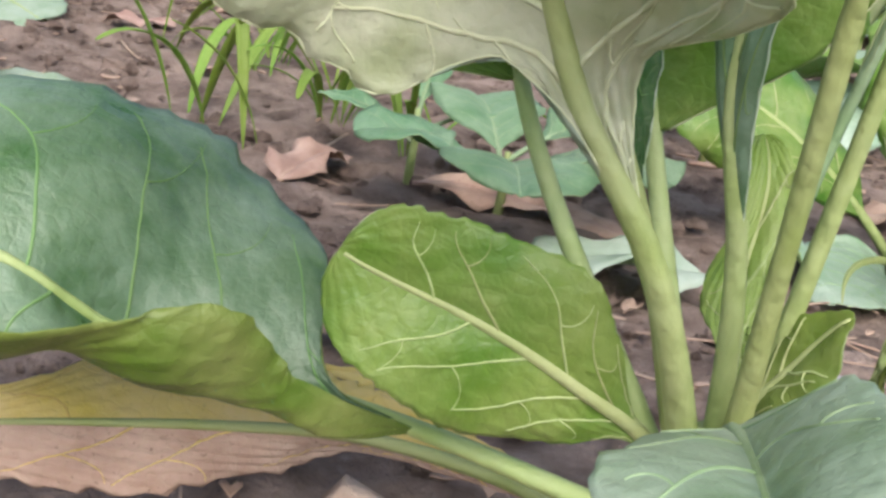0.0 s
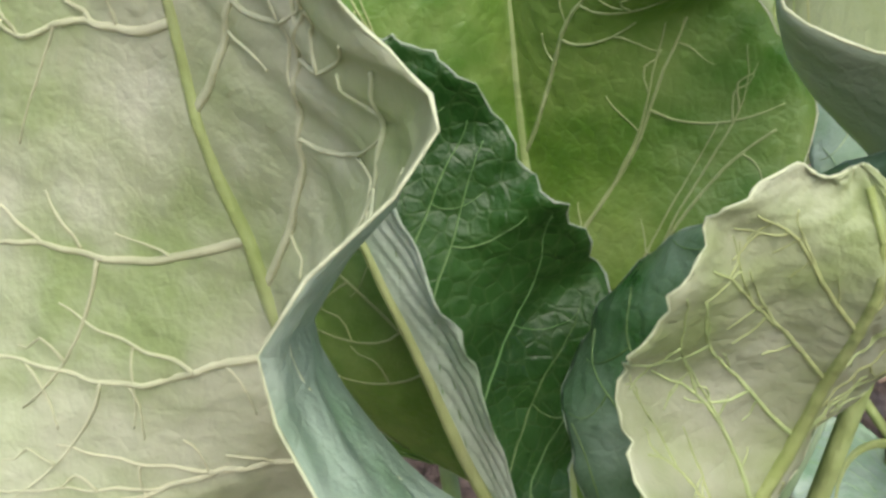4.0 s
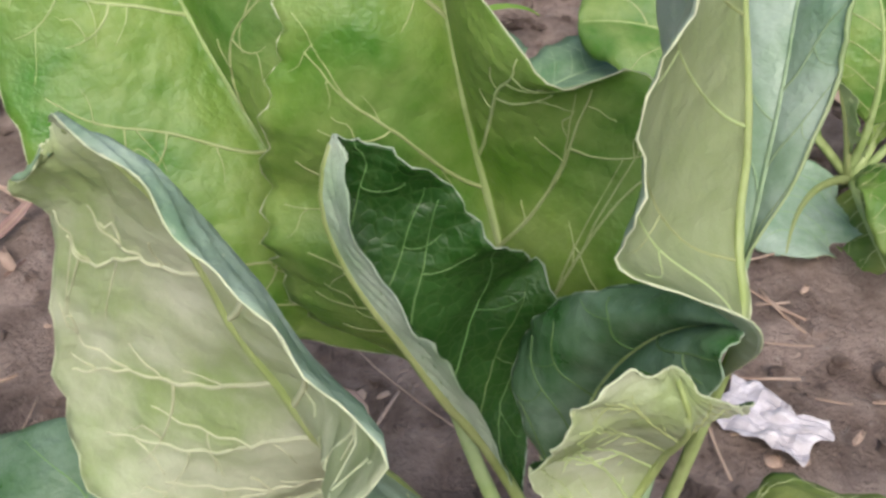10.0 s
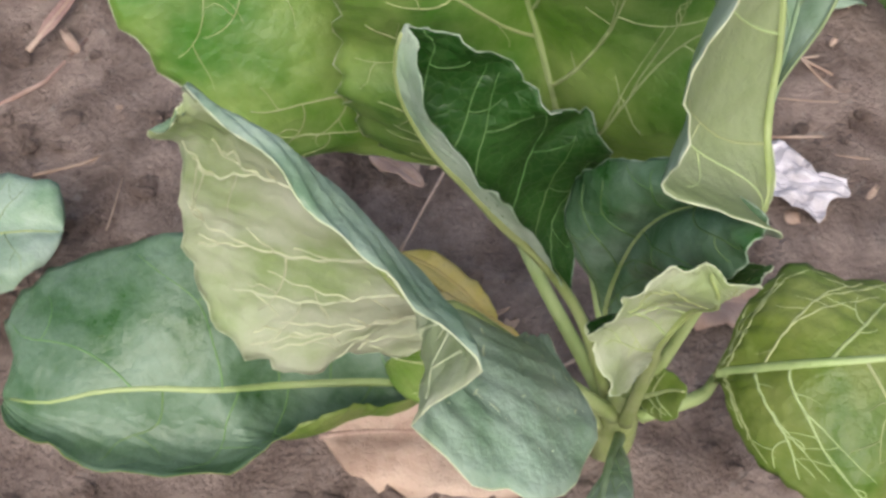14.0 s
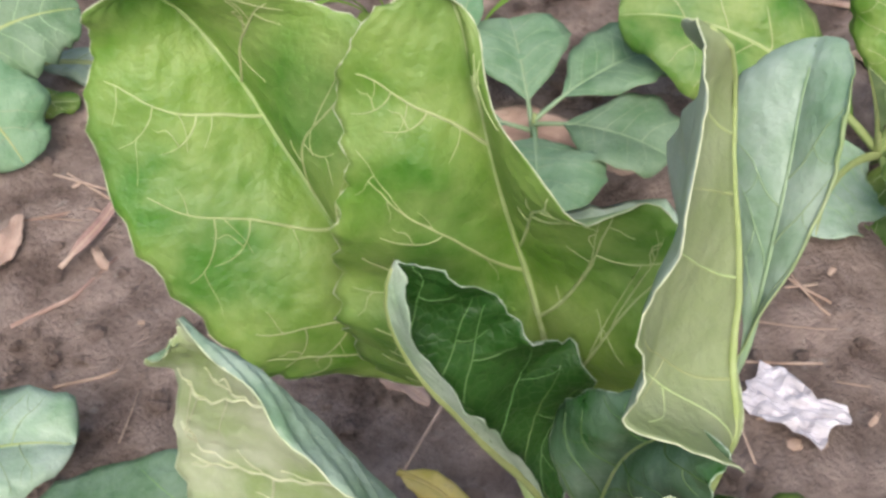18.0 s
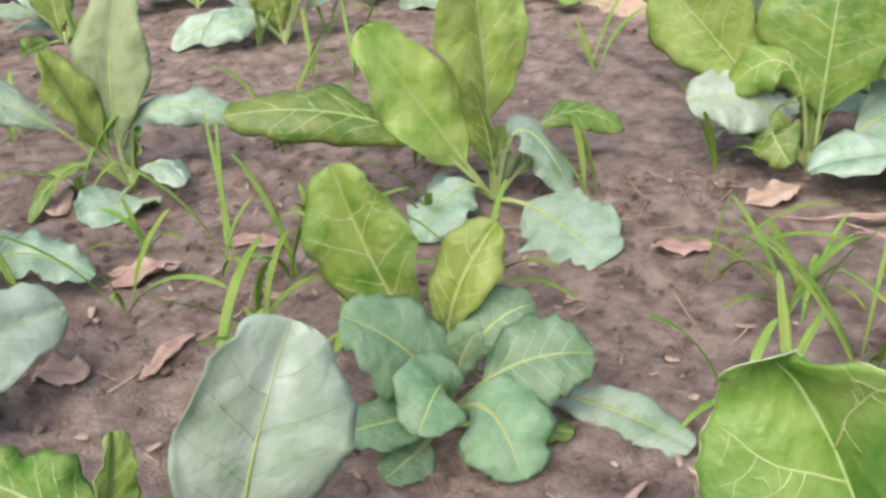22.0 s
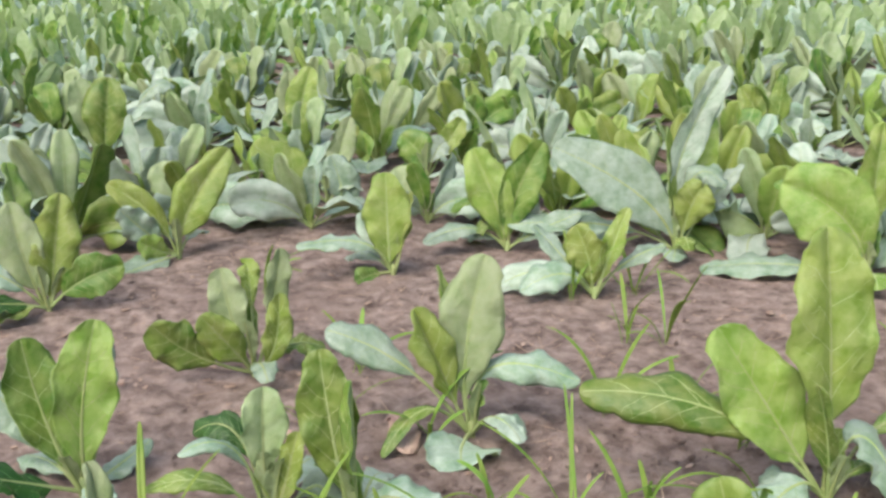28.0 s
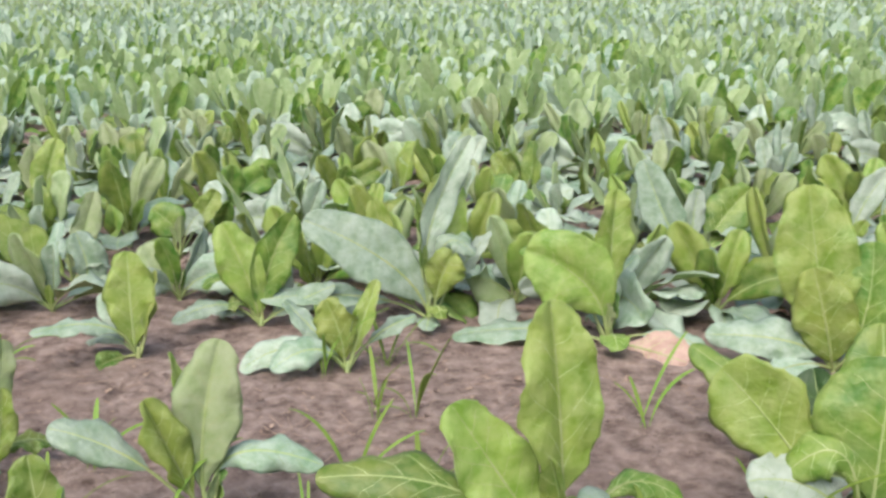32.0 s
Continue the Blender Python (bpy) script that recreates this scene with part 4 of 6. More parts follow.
def set_plant(x, y, label, seed, leaves, name="leafy_plant", category="plant", group="mustard plants"):
    """A plant as it stands. Each leaf: its midrib's middle and tip from the crown, its width, the way its upper face looks, its stalk's share, its fold and its kind."""
    plant = thing(name, (x, y, ground_height(x, y)), label, category, group)
    SET.append((x, y))
    rnd = random.Random(seed * 13 + 5)
    part("stem", mesh_from("stem", *rods([tube([(0, 0, -0.02), (0, 0, 0.012), (0.002, 0, 0.03)], [0.008, 0.008, 0.003], 6)]), [STALK]), plant)
    if category == "plant" and len(leaves) > 3:
        for k in range(4):
            a, low = rnd.uniform(0, 2 * math.pi), k < 2
            reach, high = (rnd.uniform(0.1, 0.17), rnd.uniform(0.02, 0.05)) if low else (rnd.uniform(0.02, 0.05), rnd.uniform(0.09, 0.15))
            c, d = math.cos(a), math.sin(a)
            face = (0.3 * c, 0.3 * d, 0.9) if low else (-c, -d, 0.3)
            leaves.append((0.5 * reach * c, 0.5 * reach * d, high * (1.5 if low else 0.55), reach * c, reach * d, high, rnd.uniform(0.05, 0.085) if low else rnd.uniform(0.03, 0.045), *face, 0.25, -10 if low else 25, rnd.choice(["teal", "green", "mist"]) if low else rnd.choice(["lime", "green"])))
    for k, (mx, my, mz, tx, ty, tz, width, fx, fy, fz, stalk, fold, kind) in enumerate(leaves):
        mid, tip = Vector((mx, my, mz)), Vector((tx, ty, tz))
        base = Vector((mx, my, 0)).normalized() * 0.006 + Vector((0, 0, 0.01))
        ctrl = 2 * mid - (base + tip) / 2
        st, n, twist, full = [], 10, rnd.uniform(-14, 14), rnd.uniform(1.05, 1.4)
        for i in range(n + 1):
            s = i / n
            p = base * (1 - s) ** 2 + ctrl * 2 * s * (1 - s) + tip * s * s
            b = (s - stalk) / (1 - stalk)
            w = width / 2 * max(0.1, math.sin(math.pi * min(1.0, b**full * 0.95 + 0.02)) ** 0.72) if 0 < b < 1 else 0.0
            st.append((*p, w, fold + twist * b, w, fold - twist * b))
        weed, calm = kind == "weed", min(1.0, 0.09 / width)
        blade = Blade((fx, fy, fz), st, bow=rnd.uniform(0.02, 0.2), wave=0.1 if weed else calm * rnd.uniform(0.12, 0.26), waves=rnd.uniform(4, 10), lobes=0.012 if weed else calm * rnd.uniform(0.03, 0.09), teeth=0.07 if weed else 0.03, quilt=0.0014, roll=(0, 0) if weed else rnd.choice([(0, 0), (70, 0), (0, 80), (-60, 0), (50, 50)]), rolled=0.3, seed=seed * 11 + k, nu=28, nv=7, thick=0.0006)
        top, under = KINDS[kind]
        leaf_label = {"yellow": "yellowing leaf", "dry": "withered tan leaf", "teal": "blue-green waxy leaf"}.get(kind, "")
        add_leaf(plant, blade, top, under, None, 5, 0.0008, 0.0036, leaf_label, False)
    return plant


SET = [(CROWN.x, CROWN.y)]
# the plants that stand near the path
set_plant(-0.577, 1.297, "tall mustard plant with notched lime leaves and an arching lower one", 1, [
    (-0.009, -0.003, 0.212, -0.038, 0.020, 0.427, 0.146, 0.73, -0.65, 0.21, 0.30, 10, "lime"),
    (-0.060, -0.040, 0.120, -0.155, -0.080, 0.282, 0.125, 0.73, -0.65, 0.21, 0.30, 6, "lime"),
    (0.002, -0.020, 0.099, -0.016, -0.037, 0.206, 0.059, -0.23, -0.95, 0.21, 0.25, 20, "green"),
    (-0.133, -0.094, 0.153, -0.326, -0.186, 0.179, 0.100, 0.16, -0.52, 0.84, 0.30, -22, "green"),
    (0.032, 0.034, 0.108, 0.116, 0.024, 0.006, 0.107, 0.80, -0.20, 0.57, 0.30, -18, "teal"),
    (0.043, 0.146, 0.087, 0.135, 0.203, 0.054, 0.062, 0.38, -0.41, 0.83, 0.35, -20, "green"),
    (0.088, -0.051, 0.022, 0.201, -0.136, 0.006, 0.148, 0.27, -0.68, 0.68, 0.30, -12, "teal"),
    (-0.032, -0.056, 0.048, -0.063, -0.153, 0.007, 0.095, 0.03, -0.62, 0.78, 0.30, -12, "teal"),
])
set_plant(-1.160, 1.196, "mustard plant with a pale upright leaf and a round low one", 2, [
    (-0.016, 0.013, 0.148, -0.003, 0.060, 0.317, 0.119, 0.58, -0.78, 0.24, 0.28, 6, "pale"),
    (-0.038, -0.028, 0.121, -0.075, -0.056, 0.241, 0.080, 0.90, -0.37, 0.21, 0.28, 26, "lime"),
    (-0.050, 0.025, 0.159, -0.089, 0.033, 0.291, 0.039, 0.94, 0.29, 0.19, 0.20, 20, "lime"),
    (-0.089, -0.066, 0.136, -0.208, -0.130, 0.200, 0.078, 0.29, -0.39, 0.87, 0.42, -8, "teal"),
    (0.026, -0.068, 0.012, 0.064, -0.114, 0.006, 0.140, 0.51, -0.68, 0.53, 0.20, 6, "teal"),
    (0.021, 0.041, 0.121, 0.153, 0.114, 0.097, 0.072, 0.32, -0.43, 0.85, 0.35, -22, "teal"),
    (-0.052, -0.064, 0.063, -0.074, -0.155, 0.006, 0.038, 0.25, -0.33, 0.91, 0.30, -6, "green"),
])
set_plant(-1.122, 0.838, "mustard plant with oval upright leaves", 3, [
    (-0.018, -0.017, 0.151, -0.041, -0.012, 0.287, 0.089, 0.67, -0.70, 0.24, 0.24, 8, "green"),
    (0.016, -0.013, 0.140, 0.017, -0.012, 0.253, 0.049, -0.44, -0.88, 0.19, 0.22, 30, "green"),
    (0.047, 0.017, 0.066, 0.140, 0.052, 0.032, 0.081, 0.38, -0.39, 0.84, 0.22, -6, "teal"),
    (0.004, -0.065, 0.079, 0.011, -0.128, 0.073, 0.047, 0.29, -0.29, 0.91, 0.20, 0, "green"),
])
set_plant(-1.233, 0.774, "small mustard plant with pale upright leaves", 4, [
    (-0.001, -0.001, 0.138, -0.004, 0.010, 0.231, 0.075, 0.73, -0.64, 0.24, 0.30, 14, "pale"),
    (0.032, 0.006, 0.090, 0.047, 0.023, 0.169, 0.046, 0.30, -0.93, 0.21, 0.22, 20, "lime"),
    (-0.013, -0.045, 0.151, -0.049, -0.117, 0.164, 0.039, 0.24, -0.21, 0.95, 0.30, -16, "teal"),
    (-0.068, 0.013, 0.135, -0.141, -0.010, 0.128, 0.052, 0.31, -0.27, 0.91, 0.30, -10, "dark"),
    (-0.048, -0.055, 0.093, -0.113, -0.129, 0.096, 0.040, 0.31, -0.27, 0.91, 0.30, -6, "green"),
    (0.033, 0.069, 0.056, 0.055, 0.063, 0.006, 0.060, 0.64, -0.56, 0.53, 0.25, -6, "teal"),
])
set_plant(-1.683, 1.194, "mustard plant with a tuft of pale upright leaves", 5, [
    (-0.022, -0.025, 0.110, -0.049, -0.025, 0.228, 0.079, 0.72, -0.65, 0.24, 0.30, 16, "pale"),
    (0.007, 0.053, 0.129, 0.009, 0.086, 0.249, 0.059, 0.96, -0.18, 0.21, 0.30, 16, "pale"),
    (0.042, 0.018, 0.068, 0.053, 0.030, 0.179, 0.060, 0.72, -0.65, 0.24, 0.20, 14, "lime"),
    (-0.007, -0.053, 0.080, -0.028, -0.106, 0.157, 0.082, 0.72, -0.65, 0.24, 0.25, 6, "lime"),
    (-0.052, -0.103, 0.070, -0.088, -0.174, 0.150, 0.094, 0.72, -0.65, 0.24, 0.30, 4, "green"),
    (-0.027, 0.030, 0.177, -0.046, 0.039, 0.218, 0.046, 0.72, -0.65, 0.24, 0.30, 14, "lime"),
])
set_plant(-1.563, 0.690, "mustard plant with broad upright green leaves", 6, [
    (0.007, 0.012, 0.140, 0.018, 0.049, 0.287, 0.109, 0.83, -0.51, 0.24, 0.15, 10, "lime"),
    (-0.039, -0.025, 0.138, -0.057, -0.035, 0.268, 0.102, 0.83, -0.51, 0.24, 0.18, 8, "green"),
    (-0.006, -0.105, 0.070, 0.001, -0.190, 0.124, 0.099, 0.35, -0.21, 0.91, 0.20, -6, "dark"),
    (0.002, 0.061, 0.137, -0.004, 0.089, 0.223, 0.034, 0.76, 0.62, 0.19, 0.30, 10, "mist"),
    (-0.009, 0.062, 0.012, -0.004, 0.146, 0.035, 0.049, 0.35, -0.21, 0.91, 0.30, -8, "teal"),
    (-0.083, -0.020, 0.097, -0.146, -0.047, 0.171, 0.078, 0.45, -0.28, 0.85, 0.30, -8, "teal"),
])
set_plant(-2.362, 1.194, "mustard plant with several upright leaves", 7, [
    (0.013, 0.022, 0.121, 0.014, 0.061, 0.277, 0.117, 0.82, -0.51, 0.24, 0.15, 10, "lime"),
    (-0.019, -0.031, 0.129, -0.045, -0.035, 0.269, 0.104, 0.82, -0.51, 0.24, 0.20, 12, "pale"),
    (-0.070, 0.002, 0.203, -0.110, 0.012, 0.346, 0.080, 0.98, -0.01, 0.21, 0.30, 16, "lime"),
    (0.068, 0.053, 0.073, 0.128, 0.130, 0.101, 0.111, 0.82, -0.51, 0.24, 0.20, 4, "green"),
    (-0.039, -0.064, 0.087, -0.121, -0.119, 0.136, 0.099, 0.35, -0.22, 0.91, 0.30, -8, "teal"),
    (-0.007, -0.106, 0.049, -0.020, -0.222, 0.065, 0.096, 0.35, -0.22, 0.91, 0.20, -4, "dark"),
])
set_plant(-2.448, 1.670, "mustard plant with two leaves leaning apart", 8, [
    (0.025, 0.031, 0.137, 0.085, 0.137, 0.290, 0.126, 0.76, -0.61, 0.24, 0.20, 16, "lime"),
    (-0.035, -0.044, 0.123, -0.121, -0.119, 0.220, 0.085, 0.76, -0.61, 0.24, 0.25, 16, "lime"),
    (-0.032, -0.072, 0.083, -0.058, -0.136, 0.163, 0.088, 0.76, -0.61, 0.24, 0.25, 8, "teal"),
    (-0.009, -0.059, 0.036, -0.025, -0.111, 0.074, 0.078, 0.76, -0.61, 0.24, 0.25, 8, "lime"),
    (0.006, -0.089, 0.012, 0.001, -0.222, 0.006, 0.108, 0.47, -0.38, 0.80, 0.25, -8, "teal"),
])
set_plant(-1.832, 1.837, "mustard plant with a broad lime leaf and narrow ones", 9, [
    (-0.007, -0.005, 0.116, -0.019, 0.010, 0.265, 0.127, 0.62, -0.74, 0.24, 0.15, 10, "lime"),
    (0.025, 0.021, 0.107, 0.031, 0.052, 0.212, 0.057, -0.50, -0.85, 0.19, 0.20, 24, "lime"),
    (-0.046, -0.065, 0.096, -0.165, -0.177, 0.096, 0.073, 0.26, -0.31, 0.91, 0.30, -12, "teal"),
    (-0.057, -0.009, 0.089, -0.089, -0.009, 0.158, 0.057, 0.62, -0.74, 0.24, 0.20, 10, "mist"),
    (-0.027, -0.062, 0.012, -0.034, -0.107, 0.006, 0.056, 0.62, -0.74, 0.24, 0.20, 4, "green"),
])
set_plant(-2.477, 2.319, "mustard plant with one lime leaf bent low", 10, [
    (-0.067, -0.062, 0.095, -0.163, -0.153, 0.208, 0.152, 0.51, -0.55, 0.66, 0.15, 6, "lime"),
    (0.034, 0.032, 0.034, 0.001, 0.028, 0.156, 0.135, 0.66, -0.71, 0.24, 0.15, 4, "teal"),
    (-0.008, 0.061, 0.115, 0.012, 0.120, 0.267, 0.092, 0.66, -0.71, 0.24, 0.20, 14, "pale"),
    (0.084, 0.037, 0.012, 0.048, -0.064, 0.006, 0.108, 0.41, -0.44, 0.80, 0.20, -10, "mist"),
])
set_plant(-1.316, 1.949, "small mustard plant with two lime leaves", 11, [
    (-0.013, -0.007, 0.094, -0.046, -0.014, 0.177, 0.100, 0.47, -0.85, 0.24, 0.15, 6, "lime"),
    (0.028, 0.016, 0.101, 0.056, 0.054, 0.217, 0.058, -0.03, -0.98, 0.21, 0.20, 16, "lime"),
    (-0.056, -0.054, 0.066, -0.127, -0.128, 0.030, 0.086, 0.37, -0.66, 0.66, 0.25, -6, "teal"),
    (-0.116, -0.030, 0.058, -0.229, -0.104, 0.006, 0.075, 0.37, -0.66, 0.66, 0.30, -6, "mist"),
    (-0.096, 0.038, 0.065, -0.187, 0.033, 0.144, 0.063, 0.20, -0.36, 0.91, 0.30, -6, "teal"),
    (0.052, 0.052, 0.082, 0.125, 0.115, 0.121, 0.053, 0.20, -0.36, 0.91, 0.35, -20, "teal"),
])
set_plant(-1.710, 2.188, "mustard plant with two rounded upright leaves", 12, [
    (-0.021, -0.014, 0.120, -0.088, -0.032, 0.284, 0.128, 0.52, -0.82, 0.24, 0.18, 6, "lime"),
    (0.018, 0.011, 0.143, 0.073, 0.071, 0.301, 0.122, 0.52, -0.82, 0.24, 0.18, 12, "green"),
    (0.076, 0.025, 0.060, 0.189, 0.073, 0.118, 0.070, 0.40, -0.63, 0.66, 0.25, -10, "teal"),
    (-0.072, -0.070, 0.072, -0.158, -0.172, 0.042, 0.073, 0.22, -0.35, 0.91, 0.35, -14, "teal"),
    (0.024, 0.051, 0.055, 0.041, 0.086, 0.161, 0.047, 0.87, -0.44, 0.21, 0.30, 20, "mist"),
    (-0.069, 0.027, 0.129, -0.185, 0.000, 0.089, 0.063, 0.22, -0.35, 0.91, 0.30, -6, "green"),
])
set_plant(-1.289, 2.360, "tall mustard plant with waxy blue-green leaves", 13, [
    (-0.079, -0.056, 0.158, -0.288, -0.157, 0.290, 0.166, 0.32, -0.73, 0.60, 0.18, 4, "teal"),
    (-0.012, 0.016, 0.234, 0.081, 0.090, 0.492, 0.096, 0.79, -0.57, 0.21, 0.25, 18, "mist"),
    (-0.025, -0.011, 0.185, -0.044, 0.003, 0.340, 0.054, 0.98, 0.07, 0.19, 0.20, 24, "green"),
    (-0.000, 0.065, 0.195, 0.024, 0.119, 0.360, 0.116, 0.38, -0.89, 0.24, 0.25, 10, "lime"),
    (0.032, 0.014, 0.209, 0.115, 0.028, 0.190, 0.078, 0.52, -0.37, 0.77, 0.30, -22, "teal"),
    (0.032, -0.008, 0.123, 0.067, 0.007, 0.199, 0.110, 0.38, -0.89, 0.24, 0.25, 4, "lime"),
    (-0.123, 0.056, 0.096, -0.199, 0.067, 0.308, 0.109, 0.38, -0.89, 0.24, 0.25, 10, "lime"),
    (-0.172, -0.052, 0.068, -0.415, -0.179, 0.067, 0.092, 0.16, -0.38, 0.91, 0.30, -8, "teal"),
    (0.045, 0.085, 0.126, 0.109, 0.156, 0.226, 0.062, 0.16, -0.38, 0.91, 0.30, -8, "mist"),
])
set_plant(-0.805, 2.368, "mustard plant with a broad pale lime leaf and a withered one", 14, [
    (-0.049, -0.034, 0.157, -0.194, -0.083, 0.247, 0.208, 0.25, -0.94, 0.24, 0.20, 4, "lime"),
    (-0.008, 0.019, 0.198, -0.005, 0.050, 0.388, 0.104, 0.70, -0.68, 0.21, 0.30, 14, "lime"),
    (0.096, -0.026, 0.012, 0.209, -0.068, 0.006, 0.140, 0.18, -0.68, 0.71, 0.25, -10, "dry"),
    (0.115, 0.031, 0.035, 0.236, 0.042, 0.006, 0.071, 0.11, -0.40, 0.91, 0.30, -14, "teal"),
    (-0.174, -0.047, 0.037, -0.382, -0.102, 0.009, 0.112, 0.09, -0.33, 0.94, 0.30, -14, "teal"),
    (-0.127, 0.028, 0.170, -0.251, 0.036, 0.215, 0.087, 0.11, -0.40, 0.91, 0.25, -6, "green"),
    (-0.054, 0.089, 0.072, 0.024, 0.172, 0.195, 0.074, 0.11, -0.40, 0.91, 0.30, -8, "teal"),
])
set_plant(-0.148, 1.821, "mustard plant with large curling green leaves", 15, [
    (-0.164, -0.001, 0.105, -0.364, 0.057, 0.199, 0.111, 0.01, -0.60, 0.80, 0.15, -18, "green"),
    (-0.088, -0.001, 0.084, -0.134, 0.039, 0.190, 0.122, 0.01, -0.97, 0.24, 0.15, 10, "dark"),
    (-0.008, 0.030, 0.140, -0.024, 0.080, 0.278, 0.166, 0.01, -0.97, 0.24, 0.15, 8, "green"),
    (-0.085, -0.031, 0.014, -0.166, -0.051, 0.006, 0.077, 0.00, -0.41, 0.91, 0.20, -24, "mist"),
    (-0.139, -0.031, 0.077, -0.250, -0.022, 0.066, 0.099, 0.01, -0.97, 0.24, 0.20, -8, "lime"),
    (0.065, 0.001, 0.109, 0.107, 0.061, 0.242, 0.165, 0.01, -0.97, 0.24, 0.20, 8, "green"),
])
set_plant(-0.278, 2.390, "mustard plant with quilted lime leaves", 16, [
    (-0.018, -0.031, 0.110, -0.058, -0.033, 0.255, 0.149, 0.06, -0.97, 0.24, 0.15, 6, "lime"),
    (-0.048, 0.017, 0.215, -0.087, 0.035, 0.431, 0.205, 0.06, -0.97, 0.24, 0.20, 6, "lime"),
    (0.057, 0.003, 0.136, 0.062, 0.034, 0.311, 0.151, -0.45, -0.87, 0.21, 0.20, 10, "green"),
    (-0.095, -0.036, 0.074, -0.287, -0.057, 0.073, 0.110, 0.03, -0.60, 0.80, 0.20, -12, "teal"),
    (-0.064, -0.064, 0.033, -0.132, -0.108, 0.011, 0.081, 0.02, -0.41, 0.91, 0.20, -8, "teal"),
])
set_plant(-0.744, 3.234, "mustard plant with thin fanned stalks and blue-green leaves", 17, [
    (-0.089, 0.004, 0.083, -0.204, 0.014, 0.330, 0.132, 0.17, -0.95, 0.24, 0.35, 8, "teal"),
    (-0.038, 0.024, 0.093, -0.031, 0.045, 0.240, 0.074, 0.17, -0.95, 0.24, 0.40, 10, "mist"),
    (0.074, 0.034, 0.082, 0.205, 0.078, 0.047, 0.122, 0.07, -0.40, 0.91, 0.40, -10, "dark"),
    (-0.021, -0.065, 0.012, -0.032, -0.138, 0.006, 0.173, 0.14, -0.75, 0.65, 0.20, 0, "teal"),
    (0.084, -0.036, 0.012, 0.233, -0.059, 0.006, 0.109, 0.11, -0.59, 0.80, 0.20, -10, "teal"),
    (-0.103, -0.039, 0.012, -0.219, -0.070, 0.006, 0.128, 0.07, -0.40, 0.91, 0.30, -8, "mist"),
    (0.025, 0.106, 0.109, 0.113, 0.183, 0.231, 0.151, 0.17, -0.95, 0.24, 0.30, 6, "green"),
])
set_plant(-0.991, 0.395, "mustard plant with large waxy blue-green leaves", 18, [
    (0.058, 0.121, 0.100, 0.108, 0.338, 0.099, 0.135, 0.59, -0.40, 0.71, 0.15, 4, "mist"),
    (-0.012, 0.036, 0.137, -0.024, 0.144, 0.211, 0.107, 0.81, -0.31, 0.50, 0.25, 6, "teal"),
    (0.051, 0.039, 0.065, 0.087, 0.039, 0.007, 0.077, 0.50, -0.34, 0.80, 0.20, -6, "teal"),
    (-0.100, 0.030, 0.086, -0.140, 0.061, 0.134, 0.055, 0.80, -0.54, 0.24, 0.30, 8, "green"),
])
set_plant(-1.042, 0.278, "mustard plant with broad yellow-green leaves", 19, [
    (-0.008, 0.051, 0.131, -0.038, 0.057, 0.246, 0.189, 0.86, -0.44, 0.24, 0.15, 6, "lime"),
    (0.012, -0.020, 0.110, 0.009, -0.004, 0.211, 0.170, 0.86, -0.44, 0.24, 0.15, 8, "lime"),
    (-0.074, 0.119, 0.208, -0.106, 0.144, 0.299, 0.040, 0.98, 0.07, 0.21, 0.30, 30, "pale"),
    (-0.103, 0.062, 0.183, -0.145, 0.157, 0.190, 0.055, 0.37, -0.19, 0.91, 0.20, -6, "teal"),
])
set_plant(-0.528, 0.491, "mustard plant with a broad blue-green leaf", 20, [
    (0.033, 0.029, 0.146, 0.052, 0.085, 0.246, 0.163, 0.69, -0.64, 0.33, 0.10, 6, "mist"),
    (-0.052, 0.021, 0.017, -0.100, 0.046, 0.048, 0.065, 0.27, -0.31, 0.91, 0.20, -6, "green"),
])
set_plant(-0.656, 0.467, "mustard plant with low green leaves", 21, [
    (-0.020, 0.007, 0.060, -0.097, -0.021, 0.118, 0.102, 0.45, -0.39, 0.80, 0.20, -6, "green"),
    (0.020, 0.023, 0.071, 0.025, 0.045, 0.140, 0.052, 0.96, -0.17, 0.21, 0.20, 16, "lime"),
    (-0.026, -0.030, 0.039, -0.079, -0.046, 0.063, 0.065, 0.31, -0.27, 0.91, 0.20, -6, "teal"),
])
set_plant(-0.393, 0.843, "mustard seedling with one low blue-green leaf", 22, [
    (0.096, 0.005, 0.012, 0.201, -0.030, 0.006, 0.066, 0.16, -0.42, 0.89, 0.15, -8, "teal"),
])
set_plant(-0.471, 0.857, "mustard plant with upright green leaves above a weed", 23, [
    (-0.059, -0.027, 0.142, -0.103, -0.026, 0.266, 0.115, 0.41, -0.88, 0.24, 0.22, 6, "green"),
    (0.017, -0.014, 0.113, 0.056, 0.026, 0.197, 0.076, -0.10, -0.97, 0.21, 0.25, 14, "lime"),
])
set_plant(-0.165, 1.543, "mustard plant with spreading leaves on long stalks", 24, [
    (-0.127, -0.009, 0.176, -0.234, 0.003, 0.278, 0.158, 0.07, -0.97, 0.24, 0.30, 8, "lime"),
    (0.014, 0.001, 0.191, 0.021, 0.032, 0.320, 0.209, 0.07, -0.97, 0.24, 0.25, 8, "green"),
    (-0.070, -0.035, 0.111, -0.174, -0.073, 0.125, 0.112, 0.04, -0.54, 0.84, 0.20, -10, "mist"),
    (-0.049, -0.044, 0.072, -0.018, -0.082, 0.042, 0.078, 0.07, -0.97, 0.24, 0.20, 0, "green"),
    (0.093, 0.007, 0.092, 0.193, 0.054, 0.127, 0.144, 0.03, -0.41, 0.91, 0.30, -8, "teal"),
    (-0.036, -0.023, 0.170, -0.119, -0.039, 0.135, 0.104, 0.04, -0.54, 0.84, 0.25, -16, "green"),
])
